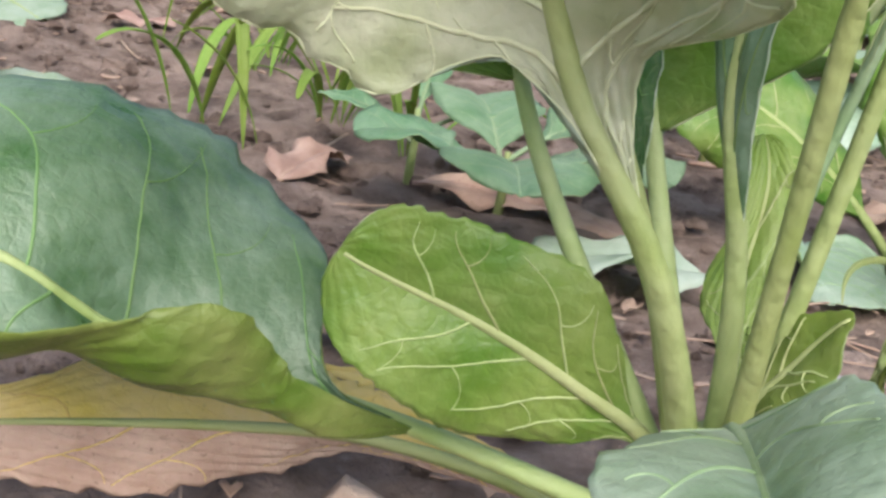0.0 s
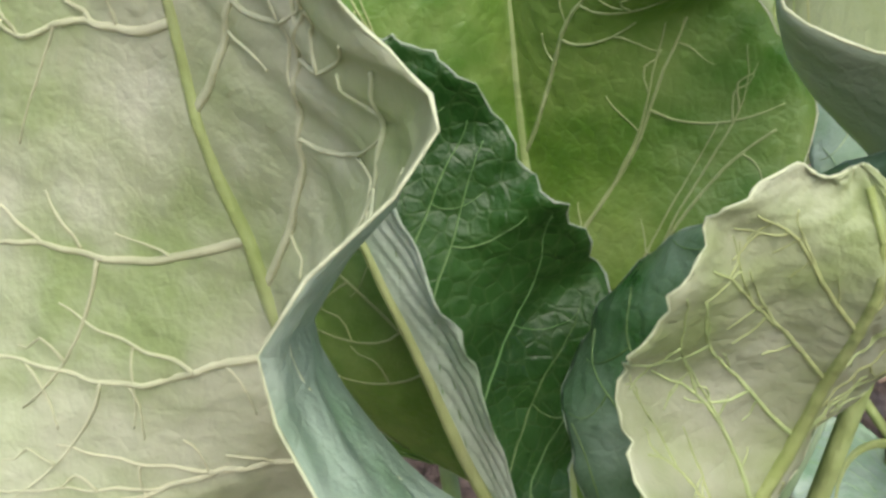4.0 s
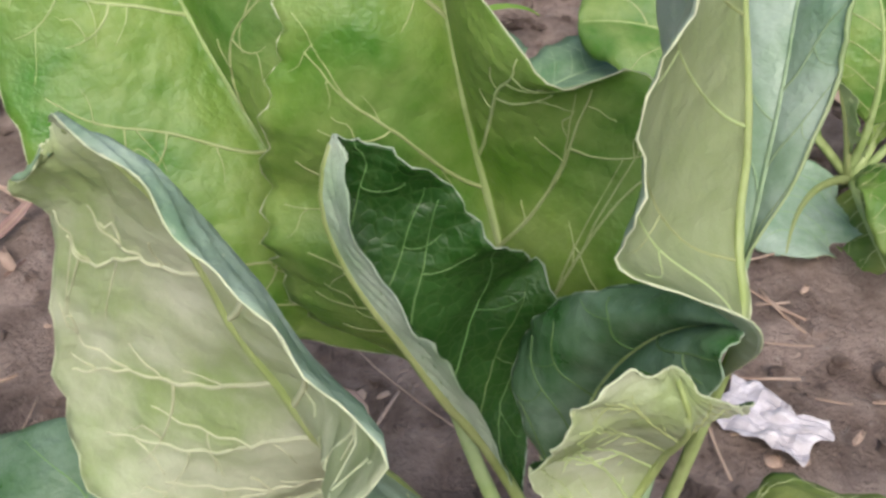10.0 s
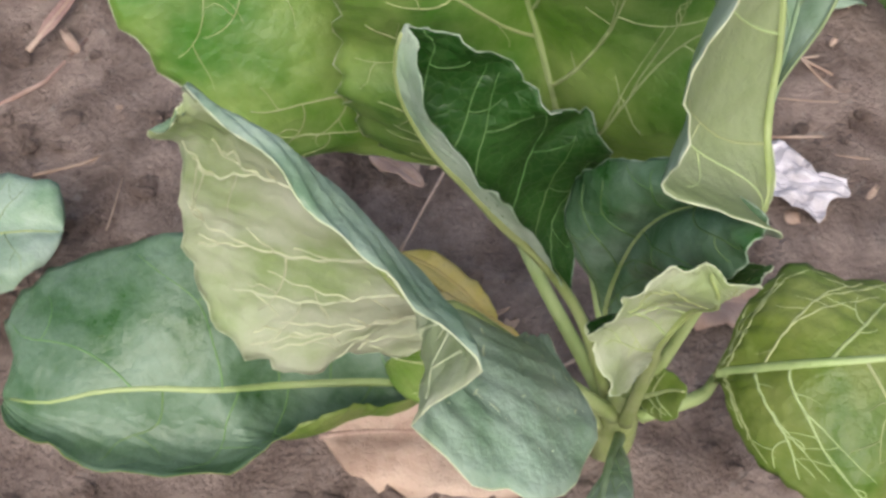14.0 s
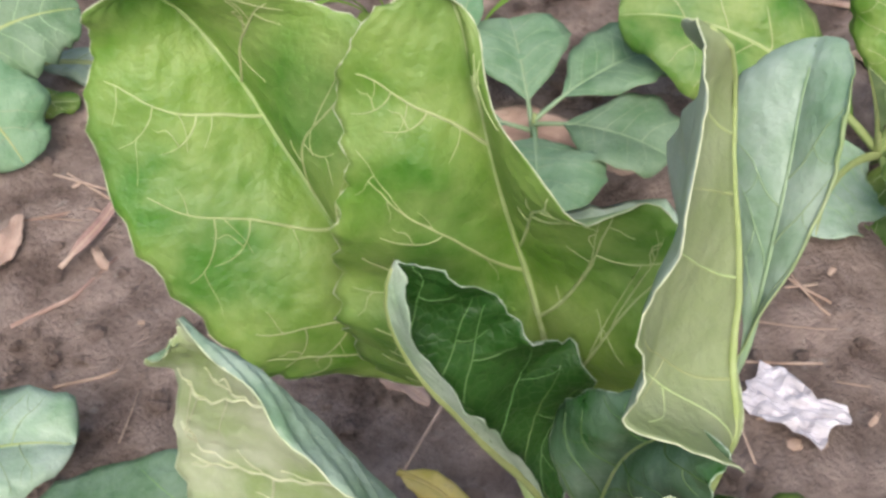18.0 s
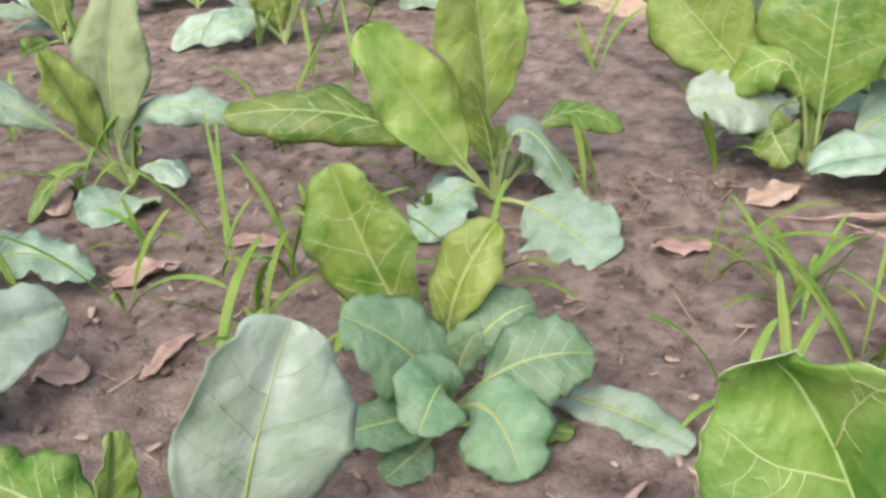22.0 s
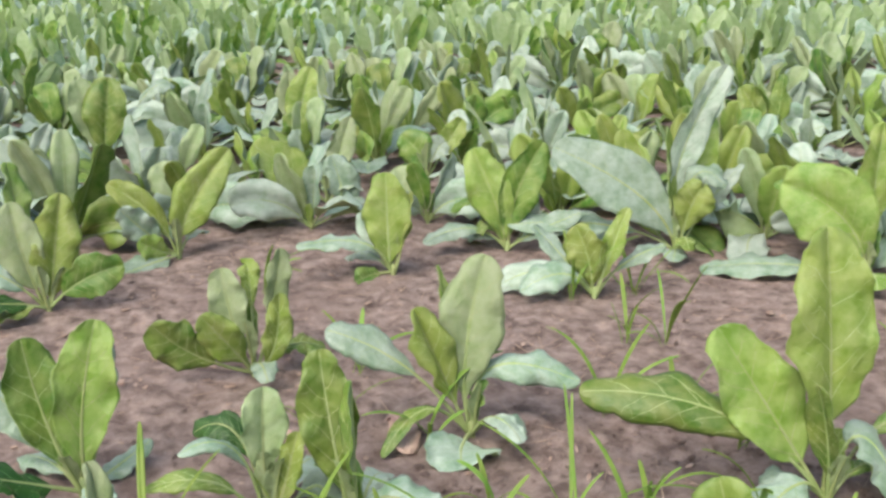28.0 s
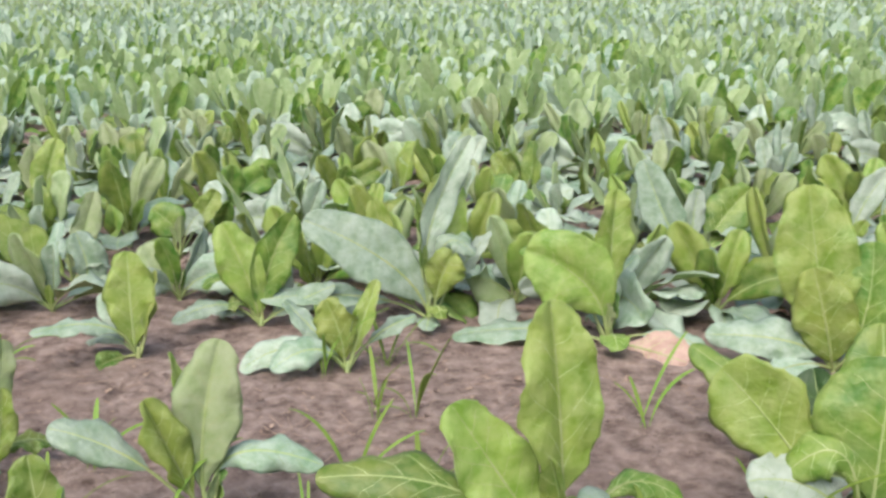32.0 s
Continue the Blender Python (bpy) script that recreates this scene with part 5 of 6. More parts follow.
set_plant(-0.444, 0.768, "broad-leaved weed with toothed grey-green leaves beside a mustard plant", 200, [
    (-0.005, -0.026, 0.101, -0.066, -0.062, 0.166, 0.107, 0.30, -0.52, 0.80, 0.25, -4, "weed"),
    (0.030, 0.053, 0.090, 0.068, 0.110, 0.103, 0.077, 0.30, -0.52, 0.80, 0.30, -4, "weed"),
    (0.072, 0.019, 0.083, 0.146, 0.063, 0.086, 0.096, 0.30, -0.52, 0.80, 0.30, -4, "weed"),
    (0.061, -0.022, 0.059, 0.109, -0.052, 0.006, 0.102, 0.38, -0.65, 0.65, 0.25, -4, "weed"),
    (0.029, -0.052, 0.098, 0.025, -0.101, 0.075, 0.084, 0.38, -0.65, 0.65, 0.20, -4, "weed"),
    (-0.009, -0.040, 0.045, -0.062, -0.094, 0.050, 0.059, 0.27, -0.46, 0.85, 0.30, -4, "weed"),
    (0.032, -0.004, 0.102, 0.054, -0.003, 0.135, 0.043, 0.36, -0.61, 0.71, 0.25, -4, "weed"),
    (0.070, 0.018, 0.012, 0.134, 0.033, 0.006, 0.035, 0.27, -0.46, 0.85, 0.30, -4, "green"),
    (-0.002, -0.048, 0.012, -0.015, -0.102, 0.014, 0.052, 0.27, -0.46, 0.85, 0.30, -4, "weed"),
], "weed", "weed", "weeds")
set_plant(0.395, 0.745, "mustard plant with a round dark green leaf bent over", 201, [
    (-0.122, 0.026, 0.102, -0.232, 0.046, 0.114, 0.119, -0.26, -0.54, 0.80, 0.12, -4, "green"),
    (-0.046, -0.033, 0.012, -0.076, -0.097, 0.006, 0.099, -0.31, -0.64, 0.71, 0.15, -4, "teal"),
    (-0.008, 0.004, 0.120, -0.026, 0.068, 0.180, 0.097, -0.42, -0.87, 0.24, 0.20, 8, "green"),
    (0.045, -0.022, 0.039, 0.102, 0.006, 0.041, 0.104, -0.18, -0.37, 0.91, 0.20, -6, "teal"),
    (-0.007, -0.041, 0.012, -0.004, -0.109, 0.006, 0.061, -0.33, -0.68, 0.66, 0.20, -6, "green"),
])
set_plant(-2.364, 2.700, "small mustard plant with round leaves on thin stalks", 27, [
    (-0.005, -0.004, 0.089, -0.076, -0.032, 0.167, 0.128, 0.58, -0.78, 0.24, 0.35, 6, "green"),
    (0.026, 0.020, 0.098, 0.047, 0.060, 0.142, 0.089, 0.58, -0.78, 0.24, 0.35, 6, "mist"),
    (-0.032, 0.001, 0.106, -0.026, 0.030, 0.170, 0.097, 0.58, -0.78, 0.24, 0.35, 8, "green"),
    (0.028, 0.084, 0.116, 0.061, 0.145, 0.207, 0.086, 0.58, -0.78, 0.24, 0.30, 10, "lime"),
])
set_plant(-3.307, 3.053, "mustard plant with a drooping white leaf", 28, [
    (-0.077, -0.074, 0.113, -0.161, -0.154, 0.131, 0.095, 0.28, -0.30, 0.91, 0.30, -14, "mist"),
    (-0.016, -0.043, 0.077, 0.066, -0.006, 0.006, 0.095, 0.52, -0.54, 0.66, 0.30, -10, "mist"),
    (0.009, 0.036, 0.114, 0.030, 0.098, 0.295, 0.144, 0.67, -0.70, 0.24, 0.25, 10, "lime"),
    (-0.029, 0.028, 0.136, -0.044, 0.041, 0.274, 0.120, 0.67, -0.70, 0.24, 0.25, 10, "pale"),
])
set_plant(-3.438, 2.188, "mustard plant with arched pale leaves", 29, [
    (0.019, 0.025, 0.202, 0.018, 0.059, 0.354, 0.170, 0.78, -0.58, 0.24, 0.20, 8, "green"),
    (0.052, 0.071, 0.197, 0.112, 0.152, 0.246, 0.094, 0.33, -0.24, 0.91, 0.35, -24, "mist"),
    (0.079, 0.158, 0.277, 0.137, 0.253, 0.302, 0.086, 0.33, -0.24, 0.91, 0.40, -20, "teal"),
    (-0.033, -0.044, 0.098, -0.096, -0.130, 0.138, 0.128, 0.33, -0.24, 0.91, 0.30, -10, "teal"),
    (-0.031, -0.008, 0.203, -0.072, -0.014, 0.352, 0.129, 0.78, -0.58, 0.24, 0.25, 10, "pale"),
])
set_plant(-1.544, 3.811, "mustard plant with two dark upright leaves", 30, [
    (-0.055, -0.019, 0.131, -0.126, -0.022, 0.232, 0.103, 0.31, -0.92, 0.24, 0.25, 16, "green"),
    (0.016, 0.005, 0.111, 0.022, 0.029, 0.282, 0.099, -0.21, -0.96, 0.21, 0.25, 20, "green"),
    (0.064, 0.001, 0.050, 0.183, 0.030, 0.098, 0.134, 0.24, -0.71, 0.66, 0.25, -10, "mist"),
    (-0.035, -0.033, 0.047, -0.151, -0.083, 0.006, 0.112, 0.13, -0.39, 0.91, 0.30, -10, "teal"),
])
# those that only their upper leaves show
NEIGHBOURS = [
    (0.42, 1.30, "mustard plant with broad leaves and visible stalks", [
        (190, 20, 0.3, 0.13, 16, 15, "lime"), (80, 10, 0.34, 0.15, 10, 15, "green"), (300, 50, 0.27, 0.13, 50, 15, "green"), (10, 24, 0.3, 0.13, 24, 15, "pale"), (230, 56, 0.22, 0.1, 50, 15, "teal")]),
    (0.05, 1.55, "mustard plant with low spreading leaves", [
        (280, 46, 0.26, 0.13, 60, 12, "teal"), (160, 20, 0.28, 0.13, 12, 15, "green"), (30, 16, 0.28, 0.12, 12, 15, "lime"), (220, 54, 0.24, 0.1, 60, 14, "teal")]),
    (-0.35, 0.375, "mustard plant with a low blue-green leaf", [
        (35, 56, 0.16, 0.075, 40, 10, "teal"), (180, 30, 0.2, 0.1, 40, 14, "green"), (270, 50, 0.18, 0.09, 50, 14, "teal")]),
    (0.52, 0.30, "mustard plant with a rounded green leaf", [
        (170, 40, 0.22, 0.12, 40, 12, "green"), (60, 20, 0.28, 0.12, 14, 15, "green"), (290, 40, 0.24, 0.12, 40, 14, "teal")]),
]
for n, (x, y, label, leaves) in enumerate(NEIGHBOURS):
    SET.append((x, y))
    crop_plant(x, y, leaves, label, n + 31)


# ---- the rest of the field ----
def random_leaves(rnd, big):
    out, start = [], rnd.uniform(0, 360)
    for k in range(rnd.randint(3, 4)):
        out.append((start + k * 130 + rnd.uniform(-30, 30), rnd.uniform(4, 24), big * rnd.uniform(0.26, 0.38), big * rnd.uniform(0.075, 0.135), rnd.uniform(4, 22), rnd.uniform(10, 32),
                    rnd.choice(["green", "lime", "pale", "mist", "teal", "pale", "lime"])))
    for k in range(rnd.randint(3, 4)):
        out.append((start + 50 + k * 97 + rnd.uniform(-25, 25), rnd.uniform(34, 66), big * rnd.uniform(0.24, 0.4), big * rnd.uniform(0.1, 0.16), rnd.uniform(30, 90), rnd.uniform(8, 24),
                    rnd.choice(["teal", "mist", "teal", "mist", "green"])))
    if rnd.random() < 0.25:
        out.append((rnd.uniform(0, 360), 75, big * 0.26, big * 0.1, 30, 10, rnd.choice(["yellow", "dry"])))
    return out


def field_spots():
    """Places of the crop in loose rows, denser far off, clear of the plants that are set one by one."""
    rnd, spots = random.Random(41), []
    taken = list(SET)
    for ring in range(0, 9000):
        r = 1.9 + 5.2 * math.sqrt(rnd.random())
        a = radians(rnd.uniform(62, 172))
        x, y = -0.1 + r * math.cos(a), -0.1 + r * math.sin(a)
        if x < 0.2 and (x + 0.15) ** 2 + (y + 0.2) ** 2 < 2.9**2 or (x - 0.1) ** 2 + y**2 < 1.7**2:
            continue
        gap = 0.25
        if min((x - p) ** 2 + (y - q) ** 2 for p, q in taken) < gap**2:
            continue
        taken.append((x, y))
        spots.append((x, y))
    spots.sort(key=lambda p: (p[0] + 0.1) ** 2 + (p[1] + 0.1) ** 2)
    return spots


FIELD_PLANTS = 285


def build_field():
    rnd = random.Random(77)
    labels = ["young mustard plant with upright green leaves in the field", "young mustard plant with lime and blue-green leaves in the field", "leafy mustard plant with drooping outer leaves in the field"]
    stock = [crop_plant(*spot, random_leaves(rnd, rnd.uniform(0.7, 0.92)), labels[k % 3], 60 + k, 12, 3, 0, 270.0) for k, spot in enumerate(field_spots()[:12])]
    for k, (x, y) in enumerate(field_spots()[12:FIELD_PLANTS]):
        m = pose(x, y, ground_height(x, y), rnd.uniform(-6, 6), rnd.uniform(-6, 6), rnd.uniform(-75, 75)) @ Matrix.Scale(rnd.uniform(0.8, 1.12), 4)
        copy = copy_thing(stock[k % 12], m)
        copy.matrix_basis = m


build_field()


def far_crop():
    """The crop towards the horizon, too far off to tell one plant from the next."""
    rnd, rng = random.Random(5), np.random.default_rng(5)
    fine, coarse = [], []
    for k in range(20):
        rows, cols = (7, 5) if k < 10 else (4, 3)
        verts, faces, mats, base = [], [], [], 0
        for azimuth, lean, length, width, droop, fold, kind in random_leaves(rnd, 0.9)[:7]:
            face, st = sprig(azimuth, lean, length, width, droop, fold, 0.2, 0.0, (0, 0, 0.01), rnd.uniform(210, 330))
            blade = Blade(face, st, wave=0.16, lobes=0.06, nu=5, nv=1, seed=k)
            t = blade.start + (1 - blade.start) * (np.array([0.08, 0.4, 0.75, 0.98]) if rows == 4 else np.array([0.06, 0.22, 0.4, 0.6, 0.8, 0.93, 0.99]))
            verts.append(blade.surface(t[:, None], np.linspace(-1, 1, cols)[None, :]).reshape(-1, 3))
            for i in range(rows - 1):
                for j in range(cols - 1):
                    faces.append([base + i * cols + j, base + i * cols + j + 1, base + (i + 1) * cols + j + 1, base + (i + 1) * cols + j])
                    mats.append({"green": 0, "lime": 1, "teal": 2, "pale": 3, "mist": 4}.get(kind, 1))
            base += rows * cols
        (fine if k < 10 else coarse).append((np.concatenate(verts), np.array(faces), np.array(mats)))
    last = field_spots()[FIELD_PLANTS - 1]
    edge = math.hypot(last[0] + 0.1, last[1] + 0.1)
    verts, faces, mats, base = [], [], [], 0
    for count, near, far in ((int(15 * (144 - edge**2)), edge, 12.0), (4400, 11.5, 26.0), (4500, 25.0, 60.0)):
        r = np.sqrt(rng.uniform(near**2, far**2, count))
        a = np.radians(rng.uniform(62, 172, count))
        for k in range(count):
            v, f, m = (fine if far < 20 else coarse)[rng.integers(10)]
            turn, size = rng.uniform(-1.3, 1.3), rng.uniform(0.85, 1.15) * (1.0 if far < 20 else 1.25)
            c, s = np.cos(turn) * size, np.sin(turn) * size
            x, y = -0.1 + r[k] * np.cos(a[k]), -0.1 + r[k] * np.sin(a[k])
            verts.append(np.stack([v[:, 0] * c - v[:, 1] * s + x, v[:, 0] * s + v[:, 1] * c + y, v[:, 2] * size], -1))
            faces.append(f + base)
            mats.append(m)
            base += len(v)
    verts, faces, mats = np.concatenate(verts), np.concatenate(faces), np.concatenate(mats)
    me = bpy.data.meshes.new("far_crop")
    me.vertices.add(len(verts))
    me.vertices.foreach_set("co", verts.ravel().astype(np.float32))
    me.loops.add(faces.size)
    me.loops.foreach_set("vertex_index", faces.ravel().astype(np.int32))
    me.polygons.add(len(faces))
    me.polygons.foreach_set("loop_start", np.arange(0, faces.size, 4, dtype=np.int32))
    # lime leaves take the pale colour, which paints in the haze of distance
    for m in (GREEN, PALE, TEAL, PALE, MIST):
        me.materials.append(m)
    me.polygons.foreach_set("material_index", mats.astype(np.int32))
    me.update(calc_edges=True)
    me.polygons.foreach_set("use_smooth", np.ones(len(faces), dtype=bool))
    tagged(new("far_crop", me), "dense mustard crop spreading to the horizon", "crop", kind="stuff")


far_crop()


# ---- weeds, grass and litter on the soil ----
def rosette(x, y, leaves, label, seed, rise=0.06, teeth=0.07):
    """A broad-leaved weed: toothed oval leaves on thin stalks round a short stem."""
    plant = thing("weed", (x, y, ground_height(x, y)), label, "weed", "weeds")
    part("stem", mesh_from("stem", *rods([tube([(0, 0, -0.01), (0.001, 0, rise * 0.6), (0, 0.001, rise)], [0.004, 0.0032, 0.002], 6)]), [STALK]), plant)
    for k, (azimuth, lean, length, width, droop) in enumerate(leaves):
        face, st = sprig(azimuth, lean, length * 1.15, width * 1.25, droop, 8, 0.3, 0.0, (0, 0, rise * (0.55 + 0.08 * (k % 5))))
        blade = Blade(face, st, bow=0.1, wave=0.09, waves=5, lobes=0.03, teeth=teeth * 0.9, quilt=0.001, seed=seed + k, nu=22, nv=5, thick=0.0005)
        add_leaf(plant, blade, WEED, PALE, None, 5, 0.0006, 0.0018, "", False)
    return plant


rosette(0.097, 0.742, [(100, 55, 0.11, 0.075, 40), (190, 60, 0.1, 0.07, 40), (270, 62, 0.11, 0.085, 40), (330, 62, 0.11, 0.08, 40), (30, 58, 0.11, 0.07, 40)], "small round-leaved grey-green weed on bare soil", 210, 0.05, 0.02)
rosette(0.03, 0.80, [(150, 60, 0.08, 0.03, 40), (20, 55, 0.09, 0.03, 60), (280, 64, 0.08, 0.028, 40), (80, 40, 0.07, 0.025, 40)], "slender weed seedling with narrow leaves", 220, 0.06, 0.02)
rosette(0.30, 0.98, [(100, 55, 0.1, 0.06, 40), (220, 60, 0.1, 0.06, 40), (330, 62, 0.1, 0.06, 40)], "small weed with grey-green leaves", 230, 0.05)


def grass_tuft(x, y, blades, label, seed):
    tuft = thing("grass_tuft", (x, y, ground_height(x, y)), label, "grass", "grass tufts")
    rnd = random.Random(seed)
    for k in range(blades):
        face, st = sprig(rnd.uniform(0, 360), rnd.uniform(4, 34), rnd.uniform(0.09, 0.24), rnd.uniform(0.006, 0.013), rnd.uniform(10, 90), 18, 0.04, rnd.uniform(-20, 20),
                         (rnd.uniform(-0.012, 0.012), rnd.uniform(-0.012, 0.012), -0.004))
        blade = Blade(face, st, wave=0.0, bow=0.1, teeth=0.0, seed=k, nu=14, nv=2, thick=0.0004)
        part("blade", blade.skin("blade", GRASS, GRASS), tuft)
    return tuft


for n, (x, y, count) in enumerate([(-0.76, 1.02, 9), (-0.13, 1.10, 6), (-0.03, 0.98, 2), (0.05, 0.94, 2), (-1.29, 0.60, 3), (-1.15, 0.74, 5), (-1.02, 0.80, 4), (-0.17, 0.89, 2), (-0.14, 0.87, 3),
                                   (-0.04, 0.93, 9), (-0.09, 0.82, 2), (-0.68, 0.72, 5), (-0.62, 0.86, 4), (-1.25, 2.02, 6), (-1.12, 1.72, 5), (-0.78, 1.12, 4), (-0.88, 1.42, 4), (-0.45, 1.36, 3),
                                   (-1.32, 1.0, 5), (-0.60, 0.74, 6), (-0.56, 0.92, 7), (-0.72, 0.86, 5), (-0.05, 1.02, 6), (0.02, 0.86, 4), (-0.93, 0.88, 5), (-1.0, 1.02, 4), (-2.0, 1.55, 4), (-0.24, 1.16, 4),
                                   (-1.2, 1.13, 4), (-1.35, 1.9, 6), (-1.05, 1.75, 5), (-0.65, 1.2, 4), (-0.5, 1.02, 5), (-0.85, 1.0, 6), (-0.75, 1.4, 4), (-1.5, 1.3, 4), (-0.3, 1.5, 4), (-0.12, 1.14, 6), (-0.6, 1.9, 4), (-1.0, 1.4, 5)]):
    grass_tuft(x, y, count, "tuft of bright green grass in the soil" if count > 4 else "few thin green grass blades", 300 + n)


def litter_leaf(x, y, turn, length, width, material, label, lift=0.006, bend=25.0, name="dry_leaf"):
    """A fallen leaf, curled as it dried, lying on the soil."""
    rnd = random.Random(int(abs(x * 977 + y * 613)))
    st, n = [], 6
    for i in range(n + 1):
        s = i / n
        w = 0.0 if i in (0, n) else width / 2 * math.sin(math.pi * min(1.0, 0.1 + 0.85 * s)) ** 0.6
        st.append(((s - 0.5) * length, 0.08 * length * math.sin(s * 3 + x * 9), lift + 0.08 * length * math.sin(s * math.pi) * rnd.uniform(0.2, 0.9), w, bend * rnd.uniform(-0.5, 1), w, bend * rnd.uniform(-0.5, 1)))
    blade = Blade((0, 0, 1), st, bow=0.15, wave=0.22, waves=6, teeth=0.05, seed=rnd.randint(0, 99), nu=20, nv=5, thick=0.0006)
    ob = thing(name, (x, y, ground_height(x, y), 0, 0, turn), label, "dry leaf", "fallen leaves")
    part("blade", blade.skin("blade", material, material), ob)
    part("midrib", blade.rib("midrib", material, 0.0016), ob)
    return ob


litter_leaf(0.026, 0.287, -8, 0.13, 0.075, DRY, "torn dry tan leaf lying on the soil", 0.004, 8)
litter_leaf(0.035, 0.385, -38, 0.08, 0.022, YELLOW, "narrow yellowing leaf near the stem", 0.03, 25, "yellow_leaf")
litter_leaf(-0.02, 0.50, -28, 0.09, 0.02, DRY, "rolled pinkish dry leaf on soil", 0.006, 70)
for n, (x, y, turn, length, width) in enumerate([(-0.04, 0.78, 60, 0.09, 0.05), (0.11, 0.75, -12, 0.16, 0.045), (-0.96, 0.95, 50, 0.11, 0.03), (-1.25, 1.12, -40, 0.14, 0.06), (-0.80, 0.79, 80, 0.1, 0.022),
                                                 (-0.03, 1.35, -6, 0.2, 0.02), (0.03, 1.24, -70, 0.08, 0.03), (-0.29, 1.23, 10, 0.08, 0.04), (-0.97, 0.97, 30, 0.1, 0.035), (-1.27, 1.14, -25, 0.13, 0.05),
                                                 (0.21, 0.39, 10, 0.07, 0.04), (-0.62, 0.78, 20, 0.09, 0.05), (-0.9, 0.72, -10, 0.07, 0.05), (-0.86, 1.08, 0, 0.09, 0.03), (0.44, 0.88, -20, 0.09, 0.04), (-0.16, 1.86, 15, 0.1, 0.05),
                                                 (-0.26, 2.0, 200, 0.16, 0.1), (-0.1, 2.1, 0, 0.1, 0.08), (-1.46, 1.0, 30, 0.09, 0.03), (-0.2, 1.42, 40, 0.1, 0.05), (-0.33, 0.63, 85, 0.07, 0.02), (-0.25, 0.68, 65, 0.16, 0.012)]):
    litter_leaf(x, y, turn, length, width, DRY, "dry brown leaf lying on the soil")


# a blue-green leaf, coloured pale to stand in for the sky it reflects
litter_leaf(0.165, 0.63, 20, 0.12, 0.075, MIST, "fallen leaf lying on the soil, sky reflection in its pale colour", 0.012, 20, "fallen_leaf")


def twig(points, radius, label):
    p = [(x, y, ground_height(x, y) + radius * 0.8) for x, y in points]
    o = p[0]
    ob = new("twig", mesh_from("twig", *rods([tube([(a - o[0], b - o[1], c - o[2]) for a, b, c in p], np.linspace(radius, radius * 0.5, len(p)), 6)]), [DRY]))
    ob.location = o
    return tagged(ob, label, "twig", "twigs")


twig([(-0.30, 0.55), (-0.26, 0.58), (-0.235, 0.62)], 0.0022, "thin dark twig lying on the soil")
twig([(-0.27, 0.49), (-0.22, 0.505), (-0.175, 0.53)], 0.0018, "thin twig lying on the soil")
twig([(-0.33, 0.66), (-0.27, 0.675), (-0.21, 0.65)], 0.0015, "pale straw on the soil")
twig([(-0.2, 0.66), (-0.15, 0.6), (-0.09, 0.53)], 0.0012, "thin root thread on the soil")
twig([(0.1, 1.32), (0.02, 1.35), (-0.08, 1.34)], 0.004, "dry stalk lying on the soil")
twig([(0.02, 1.30), (-0.1, 1.37), (-0.2, 1.36)], 0.003, "dry stalk lying on the soil")
twig([(-0.7, 1.02), (-0.8, 1.2), (-0.86, 1.3)], 0.002, "pale straw on the soil")
twig([(0.45, 0.96), (0.36, 0.98), (0.28, 0.95)], 0.004, "pale dry stalk on the soil")


def plastic_scrap():
    m, nodes, links, bsdf = shader("whitish_plastic_film")
    obj = nodes.new("ShaderNodeTexCoord").outputs["Object"]
    links.new(mix(nodes, links, ramp(nodes, links, texture_noise(nodes, links, obj, 90, 4), 0.35, 0.7), (0.62, 0.58, 0.62), (0.4, 0.36, 0.38)), bsdf.inputs["Base Color"])
    bsdf.inputs["Roughness"].default_value = 0.35
    n, verts = 18, []
    for i in range(n):
        for j in range(n):
            x, y = i / (n - 1) - 0.5, j / (n - 1) - 0.5
            edge = 1 + 0.35 * noise.noise(Vector((math.atan2(y, x) * 1.3, 3, 5)))
            verts.append((x * 0.066 * edge, y * 0.042 * edge, 0.008 + 0.011 * abs(noise.noise(Vector((x * 3.5, y * 3.5, 4)))) + 0.003 * noise.noise(Vector((x * 9, y * 9, 1)))))
    faces = [(i * n + j, (i + 1) * n + j, (i + 1) * n + j + 1, i * n + j + 1) for i in range(n - 1) for j in range(n - 1)]
    ob = new("plastic_scrap", mesh_from("plastic_scrap", verts, faces, [m], None, False))
    thicken = ob.modifiers.new("thickness", "SOLIDIFY")
    thicken.thickness = 0.0004
    ob.matrix_world = pose(0.268, 0.483, ground_height(0.268, 0.483), 0, 0, -35)
    tagged(ob, "crumpled scrap of whitish plastic film on the soil", "litter")


plastic_scrap()


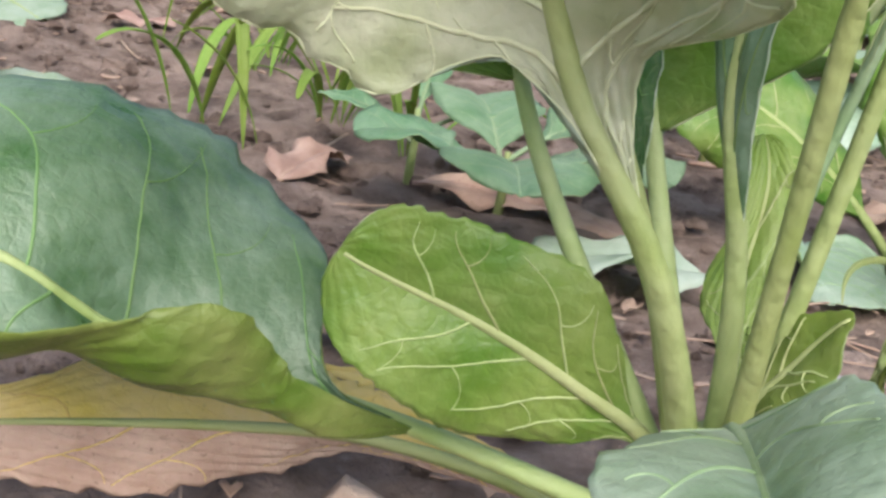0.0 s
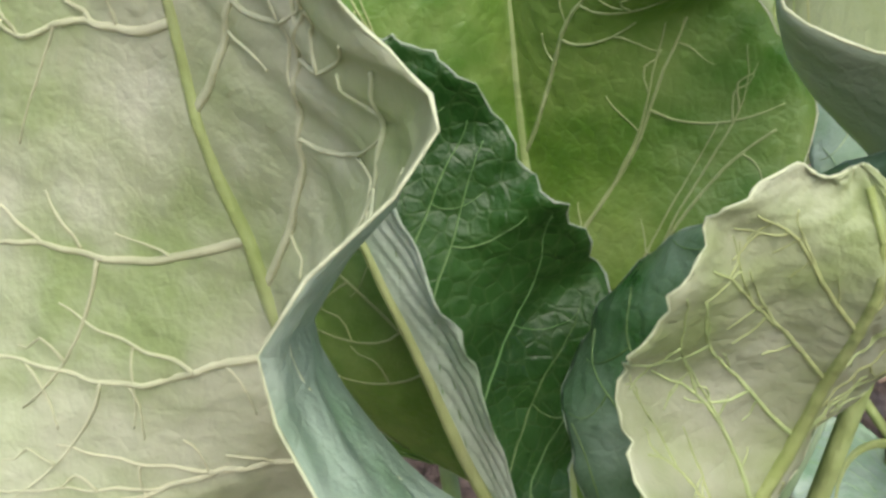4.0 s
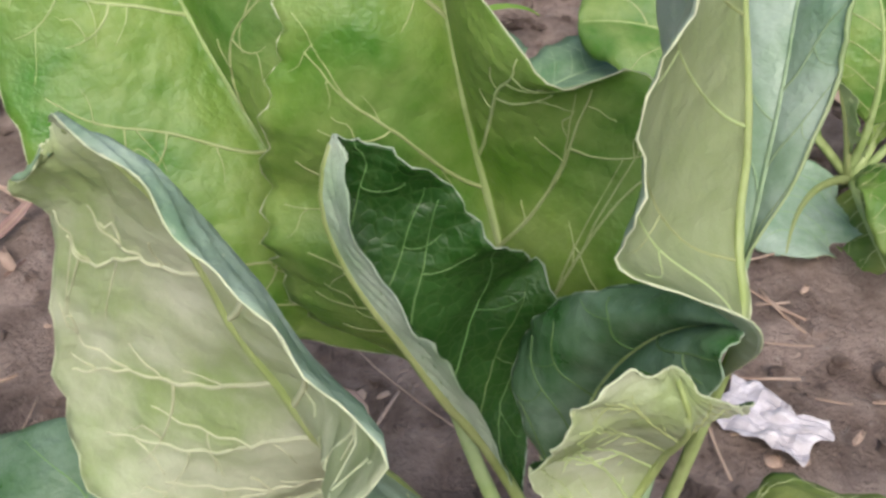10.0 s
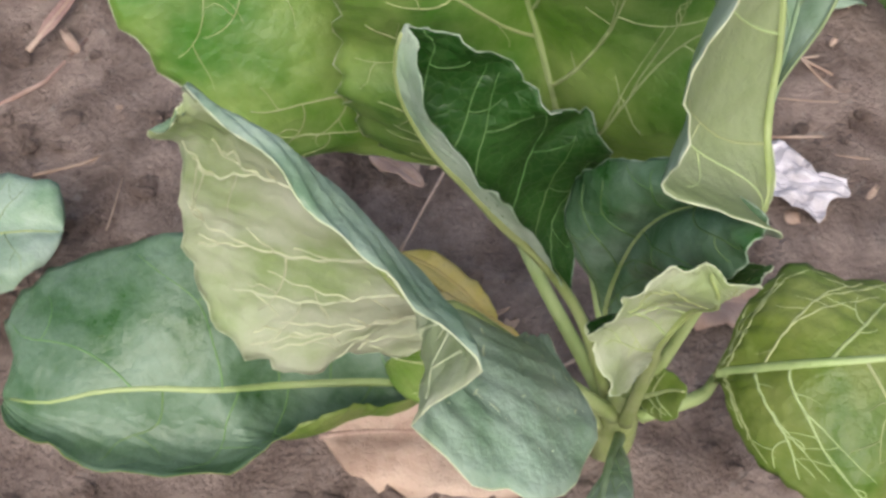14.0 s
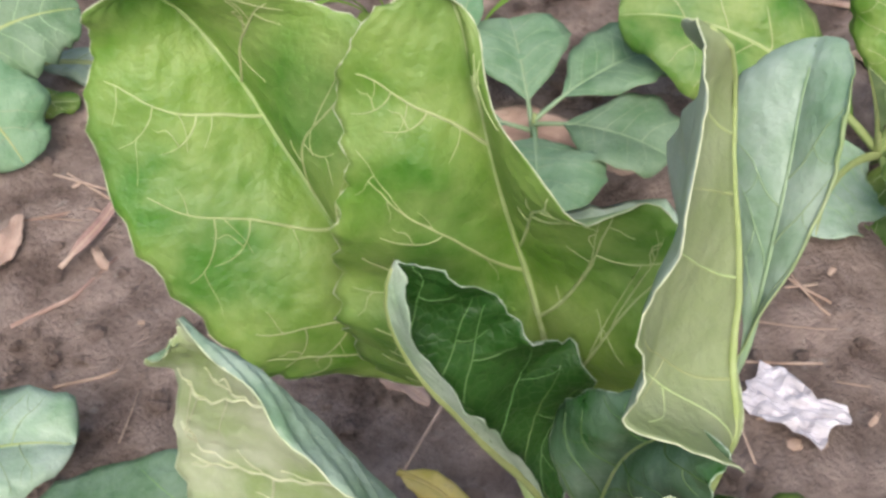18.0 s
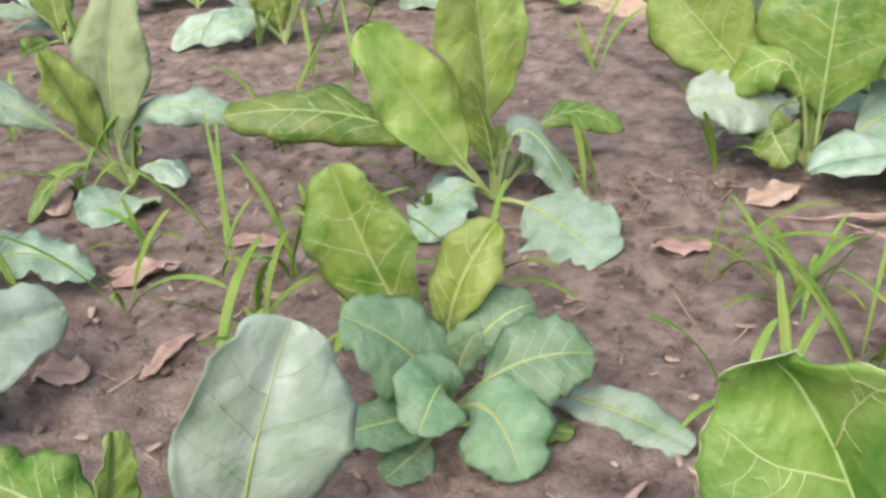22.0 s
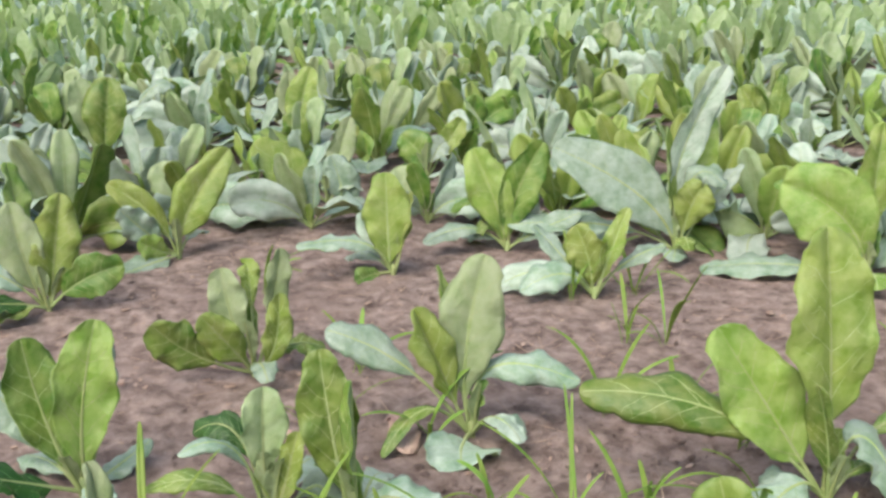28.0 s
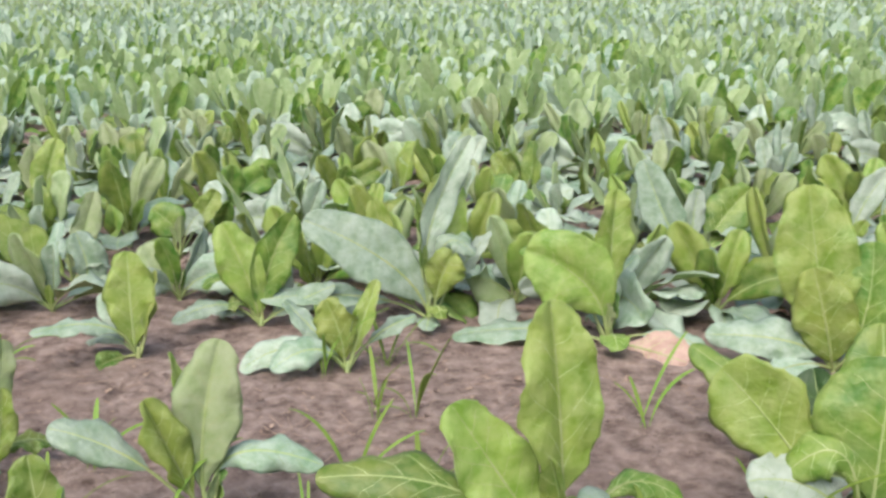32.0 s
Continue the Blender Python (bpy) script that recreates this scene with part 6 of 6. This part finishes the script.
def crumbs():
    """Loose clods and crumbs of earth strewn over the soil."""
    rng = np.random.default_rng(9)
    octa = np.array([(1, 0, 0), (-1, 0, 0), (0, 1, 0), (0, -1, 0), (0, 0, 1), (0, 0, -1)], float)
    tris = np.array([(0, 2, 4), (2, 1, 4), (1, 3, 4), (3, 0, 4), (2, 0, 5), (1, 2, 5), (3, 1, 5), (0, 3, 5)])
    mids, index, fine = {}, [], list(octa)

    def middle(a, b):
        key = (min(a, b), max(a, b))
        if key not in mids:
            mids[key] = len(fine)
            fine.append(unit(octa[a] + octa[b]))
        return mids[key]

    for a, b, c in tris:
        x, y, z = middle(a, b), middle(b, c), middle(c, a)
        index += [(a, x, z), (x, b, y), (z, y, c), (x, y, z)]
    ball, index = np.array(fine), np.array(index)
    verts, faces, base = [], [], 0
    for k in range(30000):
        near = rng.random() < 0.6
        x, y = (rng.uniform(-1.1, 0.6), rng.uniform(0.15, 1.5)) if near else (rng.uniform(-2.6, 0.8), rng.uniform(0.1, 2.9))
        if noise.noise(Vector((x * 4, y * 4, 20))) < rng.uniform(-0.45, 0.25):
            continue
        size = 0.0009 + 0.0075 * rng.random() ** 6
        lump = ball * (1 + rng.uniform(-0.42, 0.42, (len(ball), 1))) * size * rng.uniform(0.7, 1.3, 3) * np.array([1, 1, 0.7])
        verts.append(lump + np.array([x, y, ground_height(x, y) + size * 0.3]))
        faces.append(index + base)
        base += len(ball)
    tagged(new("soil_crumbs", mesh_from("soil_crumbs", np.concatenate(verts), np.concatenate(faces), [CLOD], None, False)), "loose crumbs and clods of brown earth", "soil", kind="stuff")


crumbs()


def soil_litter():
    """Flakes of withered leaf and bits of straw strewn over the soil."""
    rng = np.random.default_rng(31)
    verts, faces, base = [], [], 0
    for k in range(3400):
        x, y = rng.uniform(-2.4, 0.8), rng.uniform(0.3, 2.8)
        if noise.noise(Vector((x * 3, y * 3, 40))) < rng.uniform(-0.5, 0.4):
            continue
        a, straw = rng.uniform(0, 2 * np.pi), rng.random() < 0.45
        length, width = (rng.uniform(0.02, 0.09), rng.uniform(0.0008, 0.0024)) if straw else (rng.uniform(0.006, 0.03) * rng.uniform(0.4, 1), rng.uniform(0.003, 0.011))
        u, v = np.meshgrid(np.linspace(-0.5, 0.5, 5), np.linspace(-0.5, 0.5, 3), indexing="ij")
        taper = 1 - (0.0 if straw else 1.6) * np.abs(u) ** 2 + rng.uniform(-0.15, 0.15, u.shape)
        px, py = u * length + (0.1 * length * u * u * 4), v * width * taper
        pz = 0.002 + (0.1 * length * u * u * rng.uniform(0, 2) if straw else rng.uniform(0, 0.9) * width * np.abs(v) + rng.uniform(-0.1, 0.4) * length * u * u)
        c, s = np.cos(a), np.sin(a)
        top = np.stack([px * c - py * s + x, px * s + py * c + y, pz + ground_height(x, y) + 0.003], -1).reshape(-1, 3)
        verts += [top, top - np.array([0, 0, 0.0007])]
        for i in range(4):
            for j in range(2):
                q = [i * 3 + j, (i + 1) * 3 + j, (i + 1) * 3 + j + 1, i * 3 + j + 1]
                faces += [[base + n for n in q], [base + 15 + n for n in q[::-1]]]
        rim = [0, 3, 6, 9, 12, 13, 14, 11, 8, 5, 2, 1]
        faces += [[base + n, base + n + 15, base + m + 15, base + m] for n, m in zip(rim, rim[1:] + rim[:1])]
        base += 30
    tagged(new("soil_litter", mesh_from("soil_litter", np.concatenate(verts), faces, [DRY])), "flakes of withered leaf and bits of straw on the soil", "litter", kind="stuff")


soil_litter()
